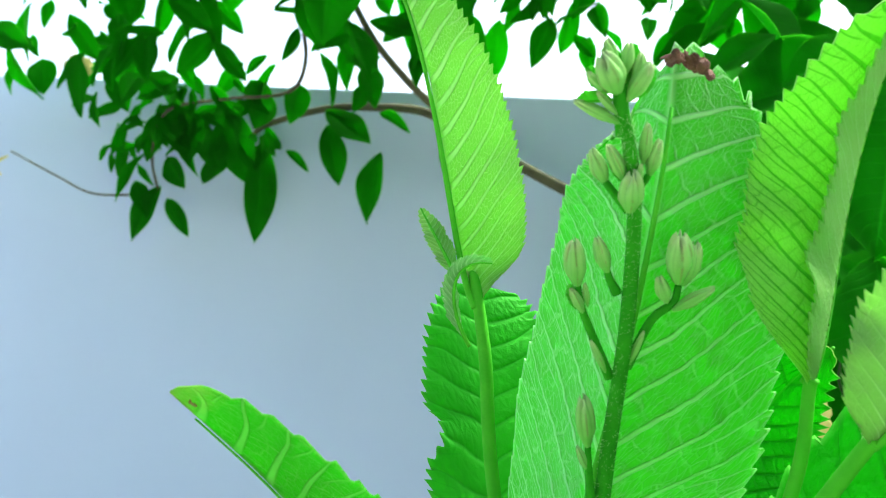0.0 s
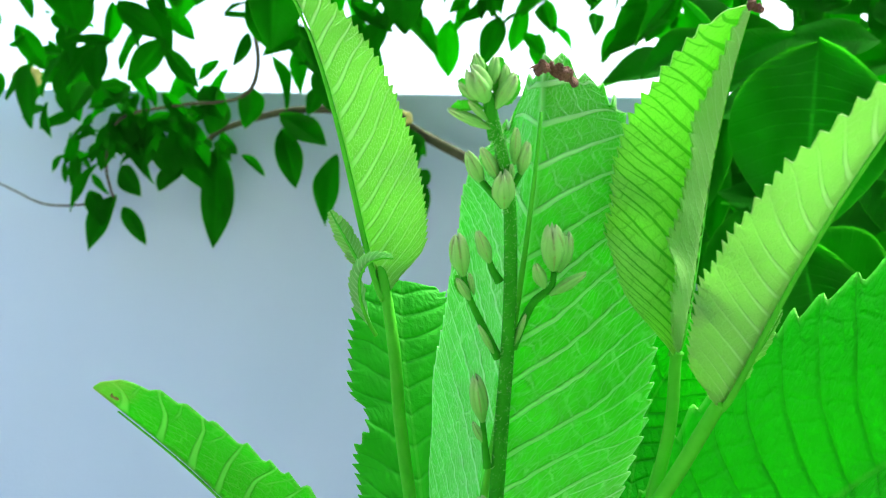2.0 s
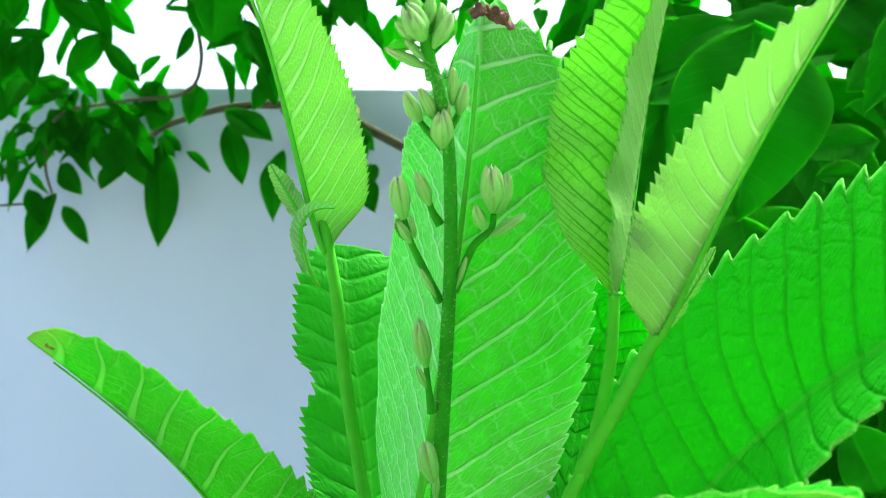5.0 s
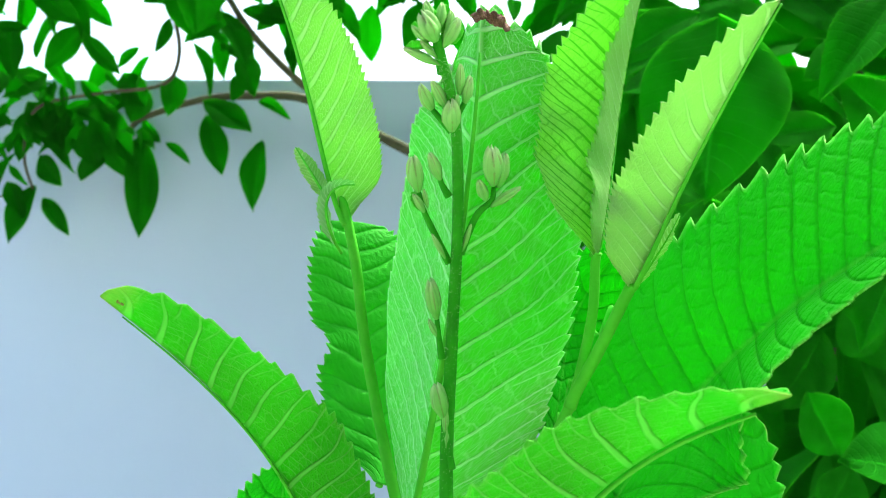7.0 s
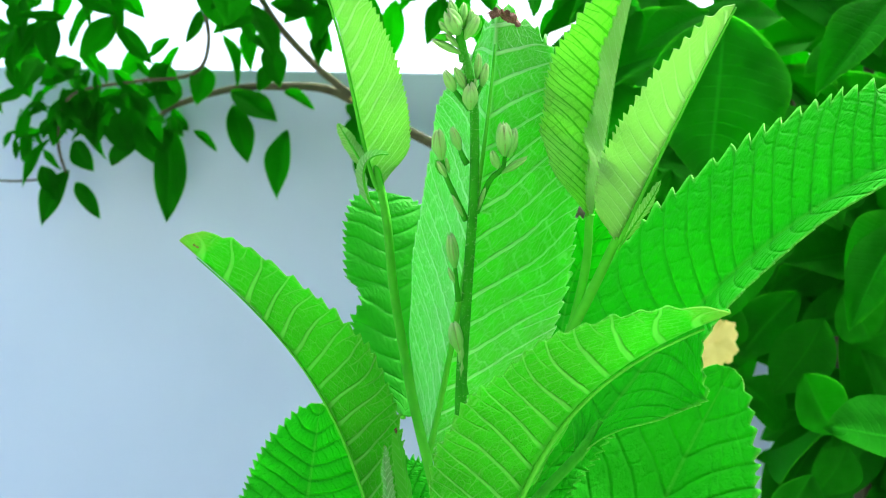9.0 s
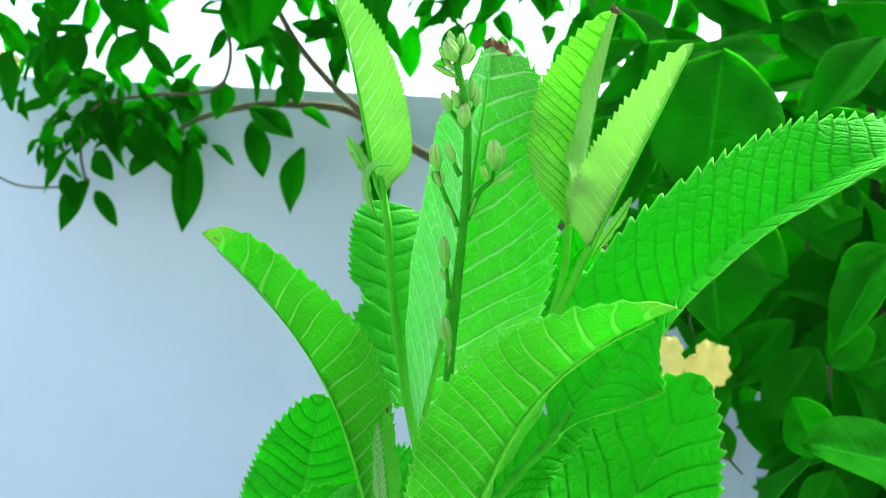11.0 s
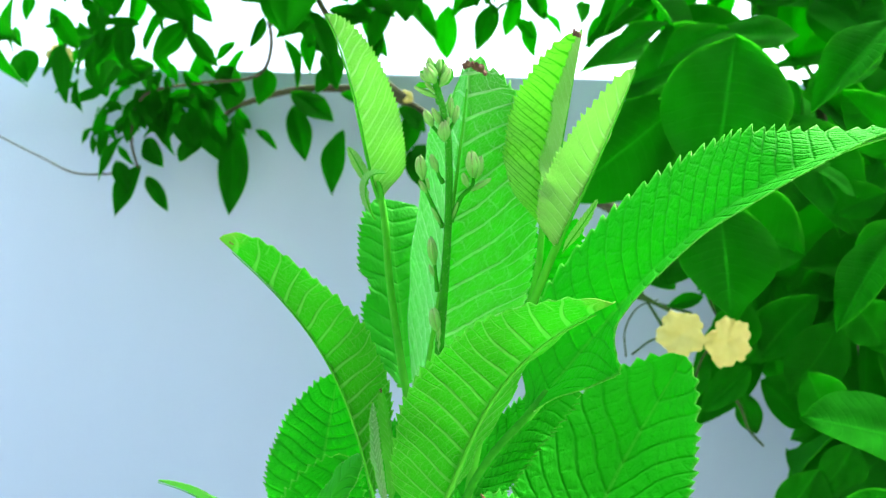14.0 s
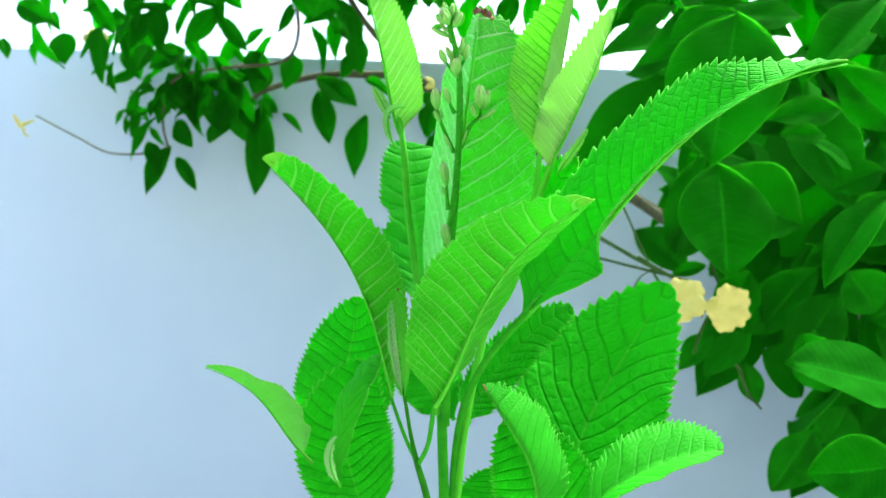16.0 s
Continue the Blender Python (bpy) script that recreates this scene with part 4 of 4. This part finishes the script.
def vine_leaf_mesh(kind):
    """One broad pointed leaf of length 1 along +y, its upper face to +z."""
    rng = np.random.default_rng(40 + kind)
    rows, cols = 17, 9
    verts, uvs = [], []
    droop, fold, bend = 0.10 + 0.16 * rng.random(), 0.10 + 0.22 * rng.random(), 0.10 * (rng.random() - 0.5)
    for low in (0, 1):
        for r in range(rows):
            s = r / (rows - 1)
            w = 0.52 * math.sin(math.pi * s**0.93) ** 0.85
            for c in range(cols):
                u = 2 * c / (cols - 1) - 1
                z = fold * abs(u) * w - droop * s * s + 0.025 * math.sin(9 * s + kind + 2 * u) * abs(u) - 0.06 * (u * u) * w
                z -= 0.02 * math.exp(-((u / 0.2) ** 2)) * math.sin(math.pi * s)
                verts.append((u * w + bend * math.sin(math.pi * s), s, z - 0.006 * low))
                uvs.append(((u + 1) / 2, s))
    n = rows * cols
    top = [(r * cols + c, r * cols + c + 1, (r + 1) * cols + c + 1, (r + 1) * cols + c) for r in range(rows - 1) for c in range(cols - 1)]
    low = [tuple(n + k for k in f[::-1]) for f in top]
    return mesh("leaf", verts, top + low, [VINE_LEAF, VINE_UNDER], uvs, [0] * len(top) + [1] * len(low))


VINE_LEAVES = [vine_leaf_mesh(k) for k in range(5)]
vine_seed = random.Random(11)


def home():
    return Matrix.Translation(-host.location)


def leaf_matrix(base, tip, width, roll):
    b, t = at(*base), at(*tip)
    y = t - b
    length = y.length
    y.normalize()
    face = Vector((vine_seed.uniform(-0.5, 0.5), -0.75, 0.55 + vine_seed.uniform(-0.35, 0.35)))
    x = y.cross(face).normalized()
    z = x.cross(y)
    turn = Matrix((x, y, z)).transposed().to_4x4() @ pose(0, 0, 0, 0, roll, 0)
    return Matrix.Translation(b) @ turn @ Matrix.Diagonal((width * UNIT * 1.1, length, length, 1))


def vine_leaf(base, tip, width, roll=0.0):
    ob = part("leaf", VINE_LEAVES[vine_seed.randrange(5)], host)
    ob.matrix_local = home() @ leaf_matrix(base, tip, width, roll)
    return ob


def vine_stem(points, radii, mat=None):
    me = tube_mesh("branch", points, radii, mat or BARK, 9, 6, 0.08)
    me.transform(home())
    return part("branch", me, host, "thin green twig" if mat else "thin brown woody branch")


def flower(place, radius, facing):
    """An open trumpet bloom of five broad overlapping petals."""
    c, z = at(*place), Vector(facing).normalized()
    x = z.cross(Vector((0.2, 0.3, 1))).normalized()
    y = z.cross(x)
    turn = Matrix((x, y, z)).transposed().to_4x4()
    turn.translation = c
    rows, sides, verts = 8, 16, []
    for r in range(rows):
        k = r / (rows - 1)
        for q in range(sides):
            g = 2 * math.pi * q / sides
            rr = radius * (0.08 + 0.10 * k**2)
            verts.append((rr * math.cos(g), rr * math.sin(g), radius * (0.9 * k - 0.95)))
    verts = [turn @ (Vector(v) * UNIT) for v in verts]
    faces = [(r * sides + q, r * sides + (q + 1) % sides, (r + 1) * sides + (q + 1) % sides, (r + 1) * sides + q) for r in range(rows - 1) for q in range(sides)]
    me = mesh("flower", verts, faces, [PETAL])
    me.transform(home())
    tube = part("flower", me, host, "open pale yellow trumpet flower")
    for p in range(5):
        pv, cols, rws = [], 9, 8
        for r in range(rws):
            k = r / (rws - 1)
            for q in range(cols):
                u = 2 * q / (cols - 1) - 1
                w = 0.98 * (0.4 + 0.6 * math.sin(math.pi * min(1, 0.12 + 0.75 * k)))
                ang = 2 * math.pi * p / 5 + 0.3
                rad = radius * (0.02 + 0.98 * k * (1 - 0.20 * u * u * k + 0.05 * k * math.sin(8 * u + 2.3 * p)))
                lift = radius * (0.22 * math.sin(1.9 * k) - 0.14 * k * k + 0.07 * u * k + 0.06 * math.sin(7 * u + p * 2) * k * k)
                g = ang + w * u
                pv.append(turn @ (Vector((rad * math.cos(g), rad * math.sin(g), lift + 0.012 * p * radius)) * UNIT))
        pf = [(r * cols + q, r * cols + q + 1, (r + 1) * cols + q + 1, (r + 1) * cols + q) for r in range(rws - 1) for q in range(cols - 1)]
        pm = mesh("petal", pv, pf, [PETAL])
        pm.transform(home())
        part("petal", pm, tube)


# the spray that hangs over the wall
vine_leaf((-9.59, 44, 7.91), (-9.54, 43, 2.67), 1.54)
vine_leaf((-6.17, 44, 8.7), (-5.42, 43, 5.67), 1.25)
vine_leaf((-3.31, 44, 7.23), (-4.4, 43, 3.78), 1.37)
vine_leaf((-6.22, 44, 9.44), (-3.75, 43, 7.78), 1.46)
vine_leaf((-11.4, 44, 9.77), (-10.3, 43, 5.63), 1.98)
vine_leaf((-13.2, 44, 9.63), (-13.3, 43, 6.82), 1.57)
vine_leaf((-14.9, 44, 9.48), (-15.4, 43, 6.94), 1.08)
vine_leaf((-15.8, 44, 7.22), (-17.2, 43, 5.01), 0.57)
vine_leaf((-14.5, 44, 7.08), (-13.6, 43, 5.48), 1.07)
vine_leaf((-14.9, 44, 5.54), (-16.4, 43, 2.93), 1.14)
vine_leaf((-14.6, 44, 4.87), (-13.2, 43, 3.12), 0.78)
vine_leaf((-11.5, 44, 7.04), (-12.5, 43, 5.73), 1.26)
vine_leaf((-14.9, 44, 9.88), (-13.1, 43, 7.57), 1.44)
vine_leaf((-17.3, 44, 11.6), (-16.4, 43, 9.57), 1.18)
vine_leaf((-13.9, 44, 11.2), (-15.8, 43, 10.2), 1.44)
vine_leaf((-21.1, 44, 12.3), (-20.8, 43, 10.5), 1.36)
vine_leaf((-10.5, 44, 7.92), (-9.68, 43, 6.21), 1.05)
vine_leaf((-12.3, 44, 8.45), (-11.6, 43, 6.44), 1.42)
vine_leaf((-15.4, 44, 8.49), (-15.9, 43, 7.34), 0.72)
vine_leaf((-16.2, 44, 5.83), (-15.3, 43, 4.06), 0.86)
vine_leaf((-5.18, 44, 12.1), (-3.35, 43, 12.3), 0.84)
vine_leaf((-4.13, 44, 10.8), (-4.51, 43, 9.42), 0.83)
vine_leaf((0.956, 44, 8.01), (0.165, 43, 5.95), 1.30)
vine_leaf((-0.043, 44, 8.46), (1.43, 43, 7.12), 1.03)
vine_leaf((-7.54, 44, 10.9), (-7.8, 43, 8.88), 1.19)
vine_leaf((-9.21, 44, 10.4), (-9.7, 43, 8.57), 1.27)
vine_leaf((-10.2, 44, 11.1), (-9.03, 43, 9.22), 1.27)
vine_leaf((-3.38, 44, 9.34), (-1.83, 43, 8.47), 0.62)
vine_leaf((0.422, 44, 5.94), (1.22, 43, 3.84), 1.16)
vine_leaf((1.43, 44, 6.26), (0.745, 43, 5.09), 0.89)
vine_stem(((-10.3, 44, 7.92), (-9.34, 44.5, 8.83), (-6.3, 44.6, 9.66), (-3.6, 44.7, 9.74), (-0.89, 44.7, 9.44), (1.81, 44.7, 7.88), (5.12, 44, 5.88), (8.47, 44, 4.15), (11.7, 42, 2.16), (13.4, 38, 0.295), (14.2, 32, -0.829)), (0.12, 0.2, 0.28, 0.34, 0.36))
vine_stem(((-4.68, 43, 15), (-3.41, 43, 12.7), (-1.5, 43.5, 10.5), (0.299, 44, 8.96)), (0.16, 0.2, 0.22))
vine_stem(((-15, 44, 5.14), (-18.3, 44, 5.12), (-20.3, 44, 6.05), (-22.8, 44, 7.42)), (0.06, 0.05, 0.04))
vine_stem(((-7.31, 43, 14.4), (-7.09, 43, 11.8), (-8.11, 43.4, 10.3), (-11.4, 43.4, 9.98), (-14.4, 43.5, 9.38), (-15.2, 43.6, 7.09), (-15, 44, 5.14)), (0.12, 0.1, 0.08, 0.06))
vine_stem(((6.5, 24, -0.214), (6.92, 20, -0.923), (7.54, 18.5, -1.39)), (0.08, 0.07, 0.06), TWIG)
vine_stem(((8.67, 30, 1.22), (9.33, 28, -1.4), (7.79, 20, -1.99)), (0.05, 0.05, 0.05), TWIG)
vine_stem(((5.59, 26, -0.628), (6.89, 24, -1.07), (7.79, 22, -1.36), (8.67, 20, -1.65)), (0.05, 0.05, 0.05), TWIG)
host = bush
# large leaves of the thicket beside the shrub
vine_leaf((8.23, 15, 5.31), (7.05, 13.6, 1.7), 2.5)
vine_leaf((10.8, 13.0, 5.08), (8.57, 12.0, 3.59), 0.95)
vine_leaf((7.7, 15, 1.59), (7.74, 14, -1.12), 2.24)
vine_leaf((10.7, 17, 0.026), (8.23, 17, 1.6), 2.03)
vine_leaf((11.3, 16, 3.03), (9.46, 16, 2.98), 0.86)
vine_leaf((10.8, 13, 0.603), (8.94, 12, -0.964), 0.87, 10)
vine_leaf((13.2, 16, 0.714), (11.4, 16, -0.295), 1.37)
vine_leaf((10.1, 11, -3.37), (7.69, 10.5, -2.48), 1.46)
vine_leaf((10.6, 12, -5.14), (8.68, 12, -5.29), 1.35)
vine_leaf((11.8, 14, 2.25), (10.4, 14, 3.87), 1.24)
vine_leaf((8.7, 19, -1.09), (7.68, 19, -1.28), 0.39)
vine_leaf((9.21, 20, -3.23), (8.03, 20, -4.23), 0.74)
vine_leaf((10, 19, -3.13), (8.53, 19, -4.25), 0.91)
vine_leaf((11.2, 18, 5.98), (8.93, 18, 6.41), 1.09)
vine_leaf((9.25, 18, 6.17), (7.31, 18, 5.55), 1.06)
vine_leaf((8.82, 22, 7.44), (6.75, 22, 6.53), 0.93)
vine_leaf((10.5, 20, 4.78), (8.04, 20, 5.16), 1.71)
vine_leaf((9.4, 14, 3.75), (11.3, 14, 4.79), 0.75)
vine_leaf((9.5, 26, 1.68), (10.8, 26, -0.274), 1.35)
vine_leaf((9.94, 24, 0.543), (9.21, 24, -1.06), 1.27)
vine_leaf((12.5, 22, -1.44), (11.2, 22, -3.68), 1.64)
vine_leaf((13.1, 20, -2.07), (11.6, 20, -4.15), 1.56)
vine_leaf((11.5, 22, -4.07), (13.2, 22, -5.61), 1.43)
vine_leaf((12.4, 18, -1.28), (13.4, 18, -2.59), 1.26)
vine_leaf((11, 17, 2.34), (12.3, 17, 1.7), 0.75)
vine_leaf((9.27, 15, 2.27), (10.5, 15, 2.32), 0.52)
vine_leaf((9.1, 26, 4.91), (10.6, 26, 6.17), 0.99)
vine_leaf((11.5, 36, 5.09), (8.94, 36, 6.26), 1.00)
vine_leaf((14, 19, 1.69), (12.6, 19, 1.2), 0.96)
vine_leaf((10, 19, -1.28), (9.19, 19, -2.95), 1.26)
vine_leaf((11.3, 23, -4.59), (11.8, 23, -6.16), 0.76)
vine_leaf((11.4, 18, -5.8), (10.4, 18, -7.73), 1.45)
vine_leaf((12.4, 18, -5.16), (11.6, 18, -6.45), 1.10)
vine_leaf((10.2, 16, -2.79), (11.1, 16, -4.44), 1.14)
# blooms
flower((7.86, 18.5, -2.08), 0.69, (-0.25, -0.9, 0.25))
flower((9.15, 18.5, -2.32), 0.74, (0.2, -0.95, -0.1))
host = vine
flower((-23.4, 43.5, 6.79), 0.75, (-0.7, -0.4, -0.5))
flower((-18.8, 43, 11.6), 0.73, (0.3, -0.8, 0.3))
flower((0.399, 44.5, 9.11), 0.45, (0.3, -0.8, 0.3))
host = bush


def bare(p):
    """True in the opening of the bush, beside the two blooms, and here and there in its thin top."""
    if p.x > 8 and p.z + 0.2 > 0.19 * (p.y + 5.8) and (p.x * 3.7 + p.z * 2.3) % 1.0 < 0.45:
        return True
    return math.hypot(p.x - 1.85 - 0.309 * p.y, p.z - 0.45 + 0.104 * p.y) < 0.35 + 0.068 * p.y


def drift(count, place, lengths, hang, single, name, label, slim=1.0):
    """Leaves at the places that place() draws: the foremost as parts of their own, the rest joined."""
    spots = []
    while len(spots) < count:
        spot = place()
        if spot is not None:
            spots.append(spot)
    spots.sort(key=lambda p: p[1])
    verts, faces, uvs, slots = [], [], [], []
    for k, spot in enumerate(spots):
        ln = vine_seed.uniform(*lengths)
        d = Vector((vine_seed.gauss(0, 0.7), vine_seed.gauss(-0.2, 0.5), -hang + vine_seed.gauss(0, 0.55))).normalized() * ln
        wide, roll = ln * vine_seed.uniform(0.38, 0.52) * slim, vine_seed.uniform(-35, 35)
        if k < single:
            leaf = vine_leaf(spot, Vector(spot) + d, wide, roll)
            if bare(Vector(spot) + d * 0.5):
                bpy.data.objects.remove(leaf)
            continue
        me = VINE_LEAVES[vine_seed.randrange(5)]
        if bare(Vector(spot) + d * 0.5):
            continue
        m = home() @ leaf_matrix(spot, Vector(spot) + d, wide, roll)
        off = len(verts)
        verts += [m @ p.co for p in me.vertices]
        faces += [tuple(off + q for q in p.vertices) for p in me.polygons]
        slots += [p.material_index for p in me.polygons]
        flat = {}
        for lp, u in zip(me.loops, me.uv_layers[0].data):
            flat[lp.vertex_index] = tuple(u.uv)
        uvs += [flat[q] for q in range(len(me.vertices))]
    if verts:
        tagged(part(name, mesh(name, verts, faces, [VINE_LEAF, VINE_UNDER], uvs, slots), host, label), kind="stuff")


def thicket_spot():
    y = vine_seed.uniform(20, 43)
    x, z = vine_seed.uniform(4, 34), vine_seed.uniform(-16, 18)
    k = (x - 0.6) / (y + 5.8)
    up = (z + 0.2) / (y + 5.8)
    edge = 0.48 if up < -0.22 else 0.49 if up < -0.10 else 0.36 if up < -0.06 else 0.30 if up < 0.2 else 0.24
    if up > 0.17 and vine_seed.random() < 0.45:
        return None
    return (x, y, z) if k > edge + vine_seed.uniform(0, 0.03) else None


def canopy_spot():
    x = vine_seed.uniform(-22.5, 16)
    low = 11.8 if x < -4 else 13.4
    return (x, vine_seed.uniform(38, 45), low + 4.0 * vine_seed.random() ** 1.3 + 0.7 * math.sin(x * 0.9) + 0.5 * math.sin(x * 2.1 + 1))


def spray_spot():
    x = min(-8.0, max(-18.0, vine_seed.gauss(-14.0, 2.4)))
    z = 9.4 - 0.16 * abs(x + 13) + vine_seed.gauss(0, 0.9)
    return (x, vine_seed.uniform(43, 45), z)


# places for an added crown, out of view, that keeps light off the wall
def shade_crown_spot():
    y = vine_seed.uniform(26, 45)
    return (vine_seed.uniform(-15, 13), y, 0.36 * y + 2.5 + vine_seed.uniform(0, 7))


drift(1000, thicket_spot, (3.0, 5.4), 0.5, 240, "foliage", "dense dark green foliage with deep shade put into its colour")
for foot_x, foot_y, top_x, top_y, top_z in ((21, 29, 15, 25, 6), (23, 31, 20, 28, 10), (25, 30, 28, 29, 9), (22, 34, 18, 38, 8), (26, 35, 29, 38, 11)):
    vine_stem(((foot_x, foot_y, -33), (foot_x - 0.4, foot_y + 0.3, -22), (foot_x * 0.6 + top_x * 0.4, foot_y * 0.6 + top_y * 0.4, -9), (top_x, top_y, top_z)), (0.55, 0.45, 0.36, 0.16))
host = vine
vine_stem(((27, 43, -33), (26.4, 43.2, -20), (25, 43.4, -6), (21, 43, 4)), (0.6, 0.5, 0.42, 0.36))
drift(165, canopy_spot, (1.5, 3.2), 0.8, 165, "foliage", "drooping dark green leaves", 0.8)
drift(70, spray_spot, (0.9, 2.2), 0.7, 70, "foliage", "small drooping dark green leaves", 0.7)
drift(440, shade_crown_spot, (2.5, 4.5), 0.5, 0, "foliage", "unseen high leaf crown added to shade the wall")
host = bush
# thin twigs beside the blooms
vine_stem(((6.66, 19.0, -0.814), (7.16, 19.0, -1.12), (7.95, 19.0, -1.66), (8.66, 19.0, -2.48)), (0.05, 0.04, 0.03), TWIG)
vine_stem(((6.44, 19.0, -2.72), (6.43, 19.0, -1.97), (6.8, 19.0, -1.35), (7.4, 19.0, -1.13)), (0.025, 0.02, 0.018), TWIG)
vine_stem(((9.09, 19.0, -0.383), (8.9, 19.0, -1.18), (9.11, 19.0, -1.99), (8.56, 19.0, -2.93), (8.31, 19.0, -3.72)), (0.03, 0.04, 0.045), TWIG)
vine_stem(((6.6, 19.0, -2.66), (7.29, 19.0, -2.24), (7.93, 19.0, -2.46), (8.57, 19.0, -2.61)), (0.03, 0.03, 0.03), TWIG)
vine_stem(((9.35, 19.0, -3.76), (9.66, 19.0, -4.25), (9.89, 19.0, -4.9), (10.3, 19.0, -5.4)), (0.06, 0.05, 0.03), TWIG)
